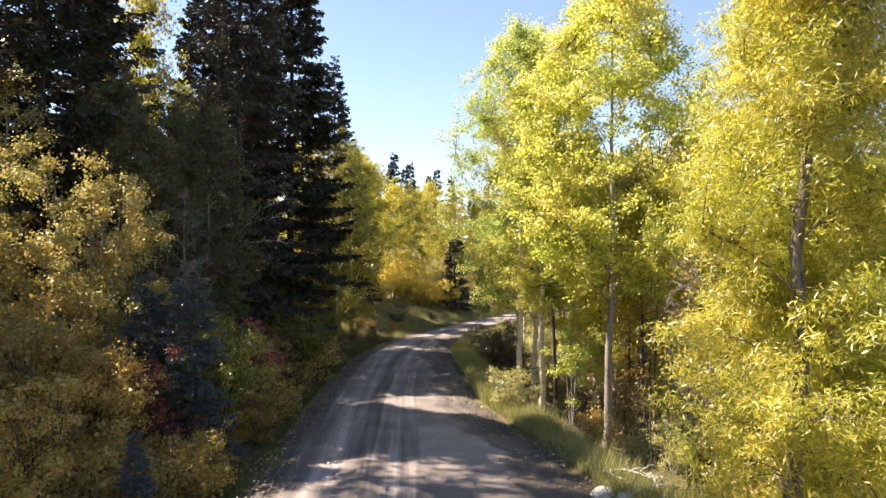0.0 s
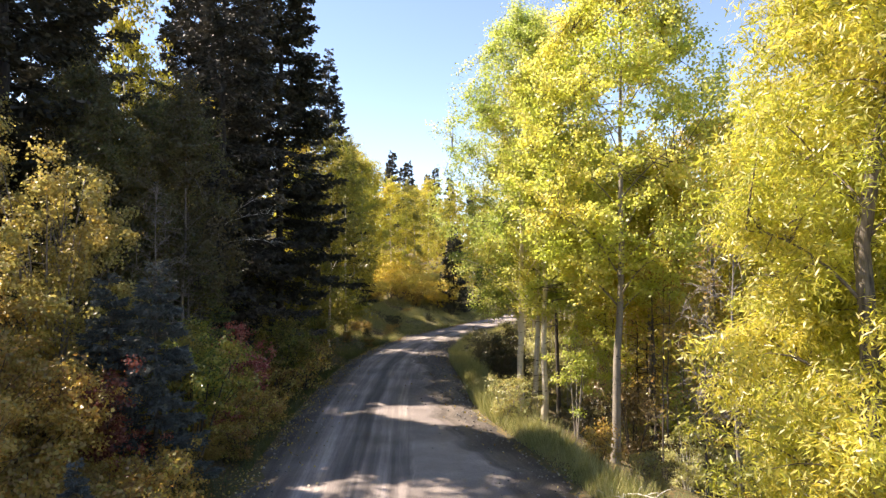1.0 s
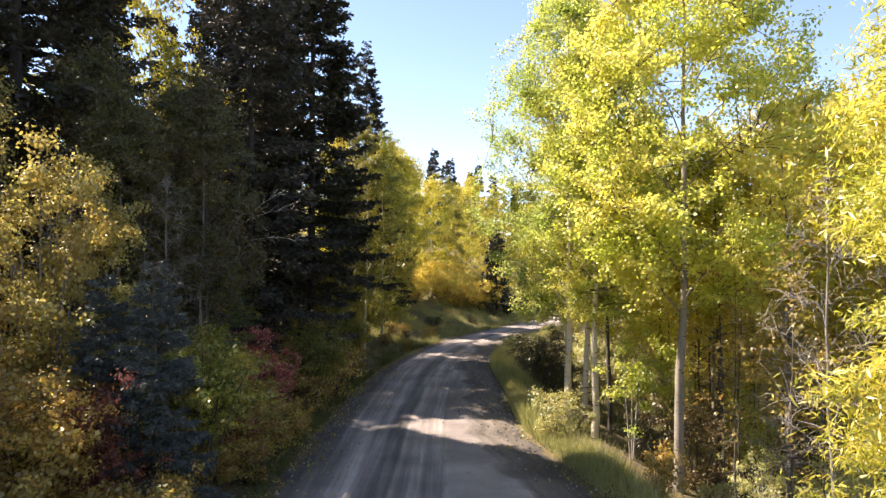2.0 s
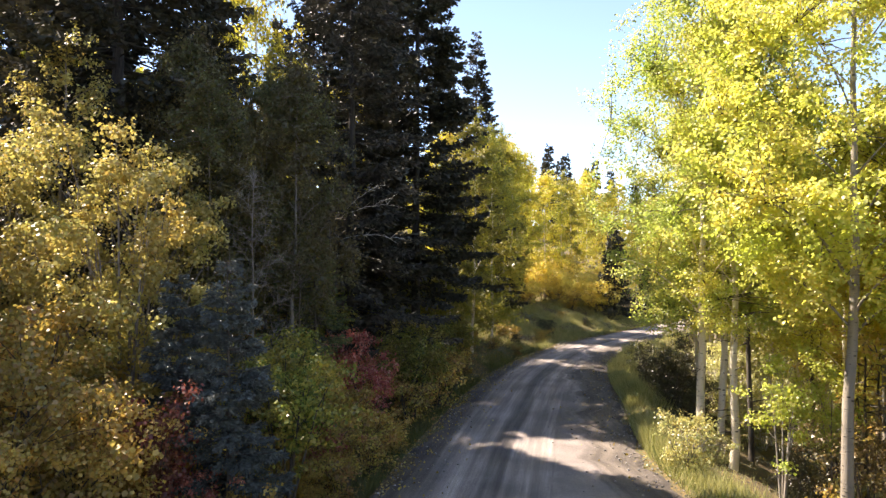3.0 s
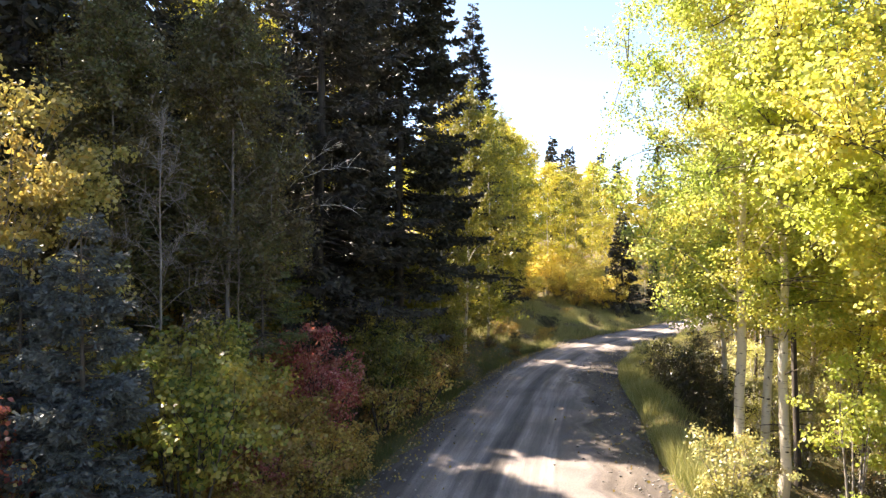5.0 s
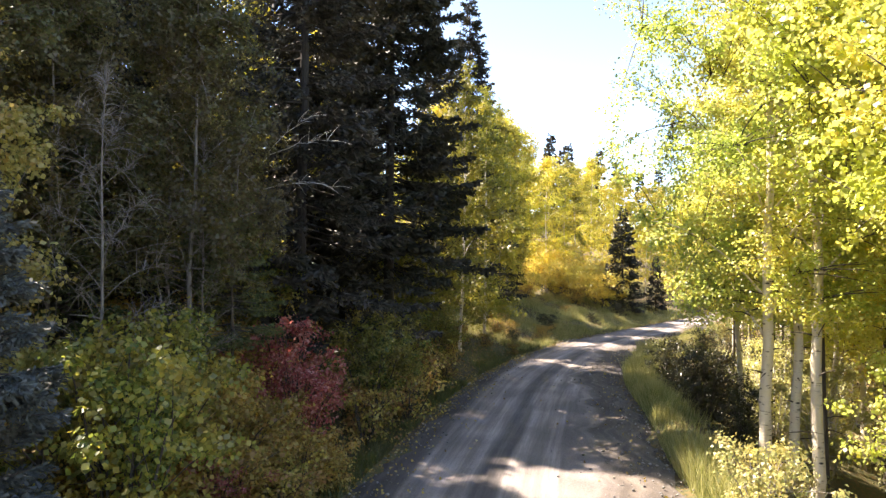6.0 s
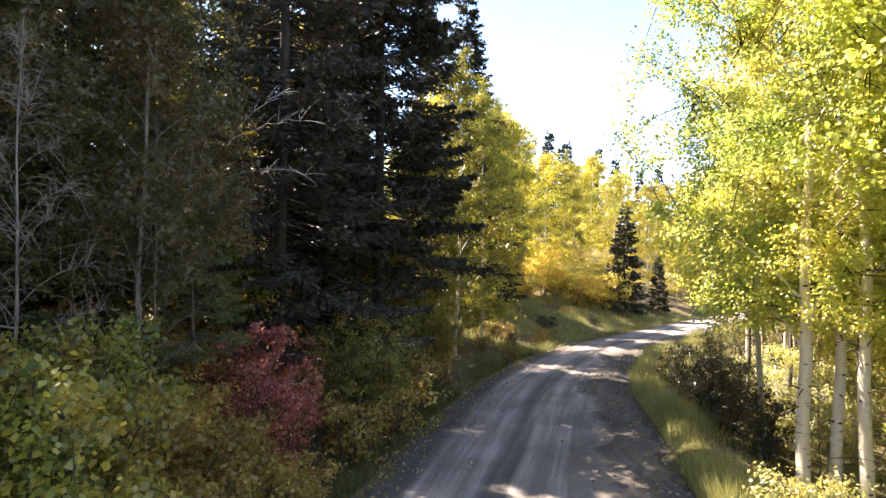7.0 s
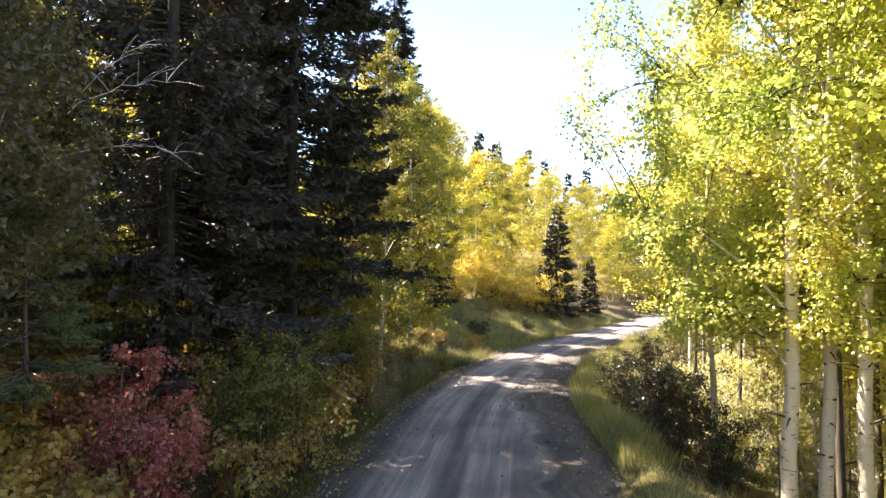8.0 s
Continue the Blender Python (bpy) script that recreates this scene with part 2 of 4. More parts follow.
M = {
    "aspen": leaf_material("aspen_leaf", [(0.44, 0.54, 0.09), (0.55, 0.62, 0.12), (0.68, 0.69, 0.24), (0.68, 0.62, 0.09)], (0.34, 0.47, 0.075), 0.55, 0.65, 0.70, 0.05, 0.08),
    "yellow": leaf_material("yellow_aspen_leaf", [(0.56, 0.57, 0.09), (0.66, 0.63, 0.12), (0.74, 0.69, 0.24), (0.76, 0.60, 0.08)], (0.44, 0.53, 0.075), 0.5, 0.7, 0.70, 0.05, 0.10),
    "gold": leaf_material("golden_leaf", [(0.50, 0.41, 0.045), (0.57, 0.48, 0.055), (0.50, 0.46, 0.06), (0.61, 0.44, 0.045)], (0.38, 0.41, 0.05), 0.4, 0.8, 0.62, 0.05),
    "amber": leaf_material("amber_leaf", [(0.66, 0.50, 0.09), (0.76, 0.61, 0.13), (0.74, 0.65, 0.18), (0.70, 0.47, 0.07)], (0.62, 0.57, 0.11), 0.9, 0.7, 0.6),
    "lime": leaf_material("yellow_green_leaf", [(0.18, 0.21, 0.025), (0.26, 0.27, 0.035), (0.38, 0.34, 0.04), (0.14, 0.17, 0.025)], (0.38, 0.30, 0.03), 0.5, 0.6),
    "willow": leaf_material("willow_leaf", [(0.46, 0.46, 0.055), (0.68, 0.60, 0.075), (0.84, 0.73, 0.19), (0.26, 0.29, 0.04), (0.72, 0.56, 0.065)], (0.45, 0.50, 0.055), 0.6, 0.65, 0.60, 0.06, 0.06),
    "oak": leaf_material("oak_scrub_leaf", [(0.52, 0.46, 0.12), (0.44, 0.40, 0.10), (0.64, 0.56, 0.19), (0.32, 0.32, 0.08), (0.50, 0.33, 0.08)], (0.42, 0.29, 0.07), 0.5, 0.6, 0.45, 0.06, 0.08),
    "verge": leaf_material("verge_leaf", [(0.16, 0.15, 0.04), (0.34, 0.31, 0.06), (0.60, 0.50, 0.10), (0.20, 0.11, 0.05), (0.48, 0.33, 0.07)], (0.40, 0.20, 0.06), 1.3, 0.75),
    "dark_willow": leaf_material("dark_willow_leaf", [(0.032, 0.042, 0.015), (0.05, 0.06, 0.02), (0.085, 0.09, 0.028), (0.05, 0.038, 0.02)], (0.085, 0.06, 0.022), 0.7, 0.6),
    "alder": leaf_material("alder_leaf", [(0.098, 0.116, 0.034), (0.138, 0.150, 0.043), (0.200, 0.190, 0.058), (0.130, 0.094, 0.040)], (0.170, 0.115, 0.043), 0.5, 0.7),
    "ochre": leaf_material("ochre_oak_leaf", [(0.48, 0.27, 0.06), (0.58, 0.40, 0.08), (0.36, 0.19, 0.055), (0.62, 0.48, 0.12), (0.30, 0.26, 0.06)], (0.40, 0.30, 0.07), 0.8, 0.7),
    "grey_spruce": leaf_material("grey_spruce_needle", [(0.034, 0.036, 0.027), (0.060, 0.060, 0.046), (0.10, 0.097, 0.075)], (0.080, 0.060, 0.044), 0.8, 0.4, 0.10, 0.05),
    "thicket": leaf_material("thicket_leaf", [(0.18, 0.14, 0.06), (0.28, 0.20, 0.08), (0.38, 0.28, 0.10), (0.16, 0.15, 0.05), (0.48, 0.40, 0.16)], (0.20, 0.11, 0.05), 0.8, 0.6),
    "green": leaf_material("green_leaf", [(0.08, 0.12, 0.022), (0.16, 0.22, 0.035), (0.32, 0.34, 0.055), (0.48, 0.41, 0.07)], (0.42, 0.27, 0.06), 1.3, 0.5),
    "red": leaf_material("crimson_leaf", [(0.36, 0.06, 0.07), (0.54, 0.11, 0.12), (0.68, 0.34, 0.30), (0.30, 0.05, 0.07), (0.56, 0.18, 0.12)], (0.52, 0.24, 0.07), 1.7, 0.35),
    "dull_red": leaf_material("dull_red_leaf", [(0.18, 0.038, 0.036), (0.27, 0.055, 0.05), (0.32, 0.11, 0.07), (0.15, 0.045, 0.036)], (0.36, 0.20, 0.06), 1.7, 0.35),
    "rust": leaf_material("rusty_leaf", [(0.40, 0.20, 0.05), (0.52, 0.34, 0.07), (0.62, 0.47, 0.10), (0.28, 0.16, 0.06)], (0.34, 0.33, 0.07), 1.0, 0.7),
    "sage": leaf_material("pale_green_leaf", [(0.30, 0.34, 0.12), (0.42, 0.43, 0.17), (0.52, 0.48, 0.18), (0.38, 0.31, 0.12)], (0.50, 0.41, 0.10), 1.0, 0.6),
    "pale": leaf_material("pale_yellow_leaf", [(0.40, 0.42, 0.15), (0.52, 0.52, 0.22), (0.60, 0.57, 0.26), (0.42, 0.36, 0.15)], (0.50, 0.48, 0.14), 1.0, 0.6),
    "spruce": leaf_material("spruce_needle", [(0.030, 0.034, 0.020), (0.046, 0.049, 0.030), (0.072, 0.070, 0.046)], (0.060, 0.045, 0.029), 0.8, 0.4, 0.12, 0.05),
    "blue": leaf_material("blue_spruce_needle", [(0.065, 0.078, 0.075), (0.10, 0.118, 0.112), (0.16, 0.182, 0.170)], (0.045, 0.055, 0.050), 1.5, 0.5, 0.12, 0.05, 0.1),
    "grass": leaf_material("grass_blade", [(0.14, 0.17, 0.035), (0.25, 0.26, 0.07), (0.52, 0.47, 0.22), (0.20, 0.23, 0.05)], (0.42, 0.39, 0.16), 0.8, 0.6, 0.4),
    # greener, unbleached grass; the left verge's shade is put into its dark colour
    "shaded_grass": leaf_material("shaded_grass_blade", [(0.055, 0.085, 0.018), (0.09, 0.12, 0.025), (0.16, 0.17, 0.045), (0.08, 0.07, 0.025)], (0.10, 0.09, 0.03), 0.8, 0.6, 0.3),
    "litter": leaf_material("fallen_leaf", [(0.40, 0.26, 0.04), (0.55, 0.42, 0.08), (0.25, 0.14, 0.04), (0.60, 0.52, 0.25)], (0.30, 0.20, 0.05), 1.0, 0.5, 0.2),
    "aspen_bark": bark_material("aspen_bark", (0.56, 0.49, 0.38), (0.05, 0.045, 0.04), (0.72, 0.65, 0.53), rings=True),
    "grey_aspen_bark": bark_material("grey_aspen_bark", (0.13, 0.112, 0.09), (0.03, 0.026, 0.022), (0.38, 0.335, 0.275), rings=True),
    "dark_bark": bark_material("dark_bark", (0.09, 0.072, 0.056), (0.03, 0.025, 0.02), (0.14, 0.12, 0.10)),
    "spruce_bark": bark_material("spruce_bark", (0.04, 0.033, 0.027), (0.015, 0.012, 0.010), (0.065, 0.055, 0.046)),
    "grey_bark": bark_material("grey_bark", (0.24, 0.21, 0.18), (0.09, 0.075, 0.065), (0.33, 0.30, 0.27)),
    "willow_bark": bark_material("willow_bark", (0.15, 0.12, 0.09), (0.035, 0.028, 0.022), (0.30, 0.26, 0.21)),
    "dead_wood": bark_material("dead_wood", (0.60, 0.57, 0.51), (0.34, 0.31, 0.27), (0.74, 0.71, 0.66)),
    "green_needle": leaf_material("fir_needle", [(0.07, 0.10, 0.035), (0.10, 0.135, 0.045), (0.14, 0.17, 0.06)], (0.15, 0.11, 0.04), 1.2, 0.5, 0.12, 0.05),
    "pale_rock": bark_material("pale_rock", (0.42, 0.39, 0.35), (0.22, 0.20, 0.18), (0.55, 0.52, 0.48)),
    "soil": ground_material(),
    "gravel": road_material(),
    "stone": stone_material(),
}


# ---- the lie of the land ----
EDGE_Y = np.array([-60, 9, 14, 17.5, 22, 28, 31.5, 36, 40, 44.5, 50, 56, 62, 70, 82, 100])
EDGE_L = np.array([-3.6, -3.6, -3.75, -3.95, -4.2, -4.25, -4.2, -3.75, -2.95, -1.75, 0.6, 3.2, 5.9, 9.6, 17, 32])
EDGE_R = np.array([3.3, 3.3, 3.0, 2.1, 0.95, 0.75, 0.25, 0.45, 1.1, 2.4, 5.0, 7.4, 9.9, 14.5, 24, 42])


def smooth_edge(edge, y):
    return sum(np.interp(y + d, EDGE_Y, edge) for d in (-2, -1, 0, 1, 2)) / 5


def road_left(y):
    return smooth_edge(EDGE_L, y)


def road_right(y):
    return smooth_edge(EDGE_R, y)


def step(a, b, x):
    t = np.clip((x - a) / (b - a), 0, 1)
    return t * t * (3 - 2 * t)


def land(x, y):
    """Height of the ground: a bank rising on the inner side of the road, a slope falling on the other, wooded hills far off."""
    x, y = np.asarray(x, float), np.asarray(y, float)
    dl, dr = road_left(y) - x, x - road_right(y)
    z = -0.10 + 0 * x
    z = z - 0.14 * step(0, 0.8, dl) * step(2.4, 0.9, dl)
    rise = np.clip(dl - 1.0, 0, None)
    z = z + np.minimum(rise, 14) * 0.22 + np.clip(rise - 14, 0, 120) * (0.30 - 0.22 * step(40, 75, y))
    z = z + 0.16 * step(0.0, 0.5, dr) * step(1.6, 0.7, dr)
    z = z - np.minimum(np.clip(dr - 0.9, 0, None), 8) * 0.36
    z = z + np.clip(dr - 34, 0, 200) * 0.16
    z = z + np.clip(y - 74, 0, 60) * 0.10 * step(30, -10, x)
    off = np.clip(np.maximum(dl, dr), 0, 3) / 3
    z = z + off * (0.10 * np.sin(x * 0.9 + 1.3 * np.sin(y * 0.37)) * np.cos(y * 0.71) + 0.05 * np.sin(x * 2.3 + y * 1.7))
    return z


def np_mesh(name, verts, faces, slots=None):
    """A mesh from arrays; every face has the same number of corners."""
    me = bpy.data.meshes.new(name)
    verts, faces = np.asarray(verts, np.float32), np.asarray(faces, np.int32)
    k = faces.shape[1]
    me.vertices.add(len(verts))
    me.vertices.foreach_set("co", verts.ravel())
    me.loops.add(faces.size)
    me.loops.foreach_set("vertex_index", faces.ravel())
    me.polygons.add(len(faces))
    me.polygons.foreach_set("loop_start", np.arange(0, faces.size, k, dtype=np.int32))
    if slots is not None:
        me.polygons.foreach_set("material_index", np.asarray(slots, np.int32))
    me.update(calc_edges=True)
    me.validate()
    return me


def link_part(name, me, materials, parent=None, label="", smooth=False):
    for m in materials:
        me.materials.append(m)
    if smooth:
        me.polygons.foreach_set("use_smooth", np.ones(len(me.polygons), bool))
    ob = new(name, me)
    ob.parent = parent
    if label:
        ob["label"] = label
    return ob


def grid_mesh(name, X, Y, Z):
    r, c = X.shape
    i = np.arange(r * c).reshape(r, c)
    f = np.stack([i[:-1, :-1], i[:-1, 1:], i[1:, 1:], i[1:, :-1]], -1).reshape(-1, 4)
    return np_mesh(name, np.stack([X, Y, Z], -1).reshape(-1, 3), f)


# ground: one sheet, fine near the road and coarse far away
u = np.linspace(-1, 1, 161)
gx = 20 * u + 580 * np.sign(u) * np.abs(u) ** 5
v = np.linspace(-1, 1, 201)
gy = 26 + 48 * v + 620 * np.sign(v) * np.abs(v) ** 5
GX, GY = np.meshgrid(gx, gy)
ground = link_part("ground", grid_mesh("ground", GX, GY, land(GX, GY)), [M["soil"]], smooth=True)
tagged(ground, "dark forest floor with dry grass and fallen leaves", "ground", kind="structure")

# road: a strip with shallow ruts and a ragged edge
ry = np.linspace(-30, 96, 520)
rs = np.linspace(-1, 1, 45)
RS, RY = np.meshgrid(rs, ry)
ragged = 0.12 * np.sin(RY * 1.7) + 0.10 * np.sin(RY * 4.1 + 1) + 0.05 * np.sin(RY * 9.3)
LX, RX = road_left(RY) - 0.1 + ragged * 0.8, road_right(RY) + 0.15 + ragged[:, ::-1] * 0.9
RXX = (LX + RX) / 2 + RS * (RX - LX) / 2
ACROSS = RXX - (road_left(RY) + 2.05)
ruts = -0.025 * np.exp(-((ACROSS + 0.75) / 0.28) ** 2) - 0.025 * np.exp(-((ACROSS - 0.85) / 0.28) ** 2) + 0.03 * np.exp(-((ACROSS - 0.05) / 0.22) ** 2)
RZ = 0.02 + ruts - 0.16 * np.abs(RS) ** 8 + 0.006 * np.sin(RXX * 17) * np.sin(RY * 11)
road_me = grid_mesh("road", RXX, RY, RZ)
uvl = road_me.uv_layers.new(name="UVMap")
idx = np.empty(len(road_me.loops), np.int32)
road_me.loops.foreach_get("vertex_index", idx)
INSET = RX - RXX + 0.12 * np.sin(RY * 0.9)
SHOULDER = np.where(INSET < 1.6, 1.32 + (1.6 - INSET) * 0.7, np.minimum(ACROSS, 1.32))
uvl.data.foreach_set("uv", np.stack([SHOULDER.ravel()[idx], RY.ravel()[idx]], -1).astype(np.float32).ravel())
road = link_part("road", road_me, [M["gravel"]], smooth=True)
tagged(road, "unpaved grey gravel forest road with worn wheel tracks", "road", kind="structure")


# ---- plants: tubes, leaves, trees ----
def tube(pts, radii, sides=6):
    """Verts and quads of a bent tapering stem."""
    pts, radii = np.asarray(pts, float), np.asarray(radii, float)
    d = np.gradient(pts, axis=0)
    d /= np.linalg.norm(d, axis=1)[:, None] + 1e-9
    ref = np.where(np.abs(d[:, 2:3]) > 0.9, [[1.0, 0, 0]], [[0, 0, 1.0]])
    a = np.cross(d, ref)
    a /= np.linalg.norm(a, axis=1)[:, None] + 1e-9
    b = np.cross(d, a)
    ang = np.arange(sides) * 2 * math.pi / sides
    ring = pts[:, None] + radii[:, None, None] * (np.cos(ang)[None, :, None] * a[:, None] + np.sin(ang)[None, :, None] * b[:, None])
    k = len(pts)
    i = np.arange(k * sides).reshape(k, sides)
    j = np.roll(i, -1, 1)
    f = np.stack([i[:-1], j[:-1], j[1:], i[1:]], -1).reshape(-1, 4)
    return ring.reshape(-1, 3), f


def join(pieces):
    vs, fs, off = [], [], 0
    for vv, ff in pieces:
        vs.append(vv)
        fs.append(ff + off)
        off += len(vv)
    return np.concatenate(vs), np.concatenate(fs)


def unit(a):
    return a / (np.linalg.norm(a, axis=-1, keepdims=True) + 1e-9)


def leaves(rng, centres, length, width, droop=0.3, facing=None, jitter=0.35, outward=None, simple=False):
    """One folded four-cornered leaf (simple: three-cornered) at each centre. outward: the way that its upper side tends to face."""
    k = len(centres)
    if outward is not None:
        nrm = unit(unit(outward) * 0.8 + [0, 0, 0.45] + rng.normal(size=(k, 3)) * 0.55)
        t = unit(np.cross(nrm, rng.normal(size=(k, 3))) + [0, 0, -droop])
    else:
        t = unit(facing + rng.normal(size=(k, 3)) * 0.35)
        nrm = rng.normal(size=(k, 3))
    s = unit(np.cross(t, nrm))
    nrm = np.cross(s, t)
    L = (length * (1 + jitter * rng.uniform(-1, 1, k)))[:, None]
    W = L * width / length
    p = np.asarray(centres)
    if simple:
        flat = np.stack([p - t * L * 0.2, p + t * L * 0.55 + s * W * 0.62, p + t * L * 0.55 - s * W * 0.62], 1)
        return flat.reshape(-1, 3), np.arange(3 * k).reshape(-1, 3)
    quad = np.stack([p, p + t * L * 0.55 + s * W * 0.58 + nrm * W * 0.15, p + t * L, p + t * L * 0.45 - s * W * 0.58 + nrm * W * 0.15], 1)
    return quad.reshape(-1, 3), np.arange(4 * k).reshape(-1, 4)


def within(rng, k):
    """Offsets that fill a loose ball, thinning outwards but with no far strays."""
    return unit(rng.normal(size=(k, 3))) * (rng.uniform(size=k) ** 0.5 * rng.uniform(0.6, 1.75, k))[:, None]


def bend(a, b, sag, steps=5):
    t = np.linspace(0, 1, steps)[:, None]
    return a + (b - a) * t + np.array([0, 0, 1.0]) * (sag * 4 * t * (1 - t))


def broadleaf(name, seed, height, crown_base, radius, leaf_mat, bark, leaf=(0.06, 0.05), limbs=9, clumps=70, per_clump=220,
              clump_size=0.42, trunk_r=0.11, shape=0.75, lean=(0, 0), sides=9, low=0.5, simple=False, twig_r=0.014, wobble=1.0, open_side=None, open_band=(0.0, 0.22), open_cos=0.7, spray=0.62):
    """A tree: bent tapering trunk, limbs with twigs, and a crown of leaves gathered in clumps."""
    rng = np.random.default_rng(seed)
    root = new(name)
    zs = np.linspace(-0.3, height * 0.97, 14)
    wob = np.cumsum(rng.normal(size=(14, 2)) * 0.035 * wobble * height / 12, 0)
    axis = np.column_stack([wob[:, 0] + lean[0] * np.clip(zs / height, 0, 1) ** 1.5, wob[:, 1] + lean[1] * np.clip(zs / height, 0, 1) ** 1.5, zs])
    axis[:, :2] -= axis[1, :2]
    rad = trunk_r * (1 - 0.9 * np.clip(zs / height, 0, 1)) * np.where(zs < 0.3, 1.25, 1)
    twigs = []
    # stubs of dead side twigs on the bare stem
    for _ in range(int(5 + crown_base * 1.5)):
        z = rng.uniform(0.8, crown_base + 1)
        p = np.array([np.interp(z, zs, axis[:, 0]), np.interp(z, zs, axis[:, 1]), z])
        a = rng.uniform(0, 6.28)
        d = np.array([math.cos(a), math.sin(a), rng.uniform(-0.3, 0.4)])
        twigs.append(tube(bend(p, p + d * rng.uniform(0.12, 0.55), 0.02, 3), [0.02, 0.013, 0.005], 4))
    link_part("trunk", np_mesh("trunk", *tube(axis, rad, sides)), [bark], root, smooth=True)
    spine = lambda z: np.array([np.interp(z, zs, axis[:, 0]), np.interp(z, zs, axis[:, 1]), z])

    def envelope(s):
        return radius * (np.sin(math.pi * np.clip(s, 0.02, 0.99) ** shape) ** 0.6 * (1 - low) + low * (1 - s) ** 0.7)

    cl, ends, arms = [], [], []
    for i in range(limbs):
        s = (i + rng.uniform(0.2, 0.8)) / limbs * 0.85
        a = i * 2.4 + rng.uniform(-0.4, 0.4)
        r = envelope(s) * rng.uniform(0.6, 0.85)
        z = crown_base + s * (height - crown_base)
        start = spine(max(z - 0.55 * r, crown_base * 0.75))
        end = spine(z) + [math.cos(a) * r, math.sin(a) * r, 0.15 * r]
        arms.append((start, end, 0.16 * r))
        cl.append(end)
    for a, b, g in arms if limbs > 10 else ():
        for s in (0.5, 0.68, 0.84):
            cl.append(a + (b - a) * s + [0, 0, g * 4 * s * (1 - s)] + rng.normal(size=3) * 0.22)
    for _ in range(clumps - limbs):
        s = rng.uniform(0, 1) ** 0.9
        a, r = rng.uniform(0, 6.28), envelope(s) * rng.uniform(0.15, 1.0) ** 0.55
        if open_side is not None and open_band[0] < s < open_band[1] and math.cos(a - open_side) > open_cos:
            a += 3.14
        cl.append(spine(crown_base + s * (height - crown_base)) + [math.cos(a) * r, math.sin(a) * r, 0])
    cl = np.array(cl)
    joints = [bend(a, b, g, 9) for a, b, g in arms]
    joints.append(np.array([spine(crown_base + (height - crown_base) * q) for q in np.linspace(0.05, 0.92, 26)]))
    joints = np.concatenate(joints)
    along = np.array([unit(b - a) for a, b, g in arms] + [np.zeros(3)] * (len(cl) - limbs))
    for i, c in enumerate(cl[limbs:]):
        d = np.linalg.norm(joints - c, axis=1) + rng.uniform(0, 0.35, len(joints)) + 0.4 * np.clip(joints[:, 2] - c[2], 0, None)
        foot = joints[np.argmin(d)]
        twigs.append(tube(bend(foot, c, 0.08, 4), np.linspace(twig_r, 0.003, 4), 3))
        along[limbs + i] = unit(c - foot + [0, 0, -0.15])
    for i, (a, b, g) in enumerate(arms):
        r0 = trunk_r * 0.25 * (1 - 0.6 * i / limbs)
        link_part("limb", np_mesh("limb", *tube(bend(a, b, g, 7), np.linspace(r0, 0.006, 7), 5)), [bark], root, smooth=True)
    tagged(link_part("twig_mass", np_mesh("twig_mass", *join(twigs)), [M["dark_bark"] if "aspen" in bark.name else bark], root), kind="stuff")
    if not per_clump:
        return root
    size = clump_size * rng.uniform(0.55, 1.4, len(cl))
    counts = np.maximum(8, (per_clump * (size / clump_size) ** 1.6)).astype(int)
    which = np.repeat(np.arange(len(cl)), counts)
    off = within(rng, len(which)) * [1, 1, 0.72]
    reach = rng.uniform(-1.5, 1.1, len(which))[:, None]
    pts = cl[which] + (off * spray + along[which] * reach) * size[which][:, None]
    tagged(link_part("crown", np_mesh("crown", *leaves(rng, pts, leaf[0], leaf[1], outward=off + [0, 0, 0.25], simple=simple)), [leaf_mat], root), kind="stuff")
    return root


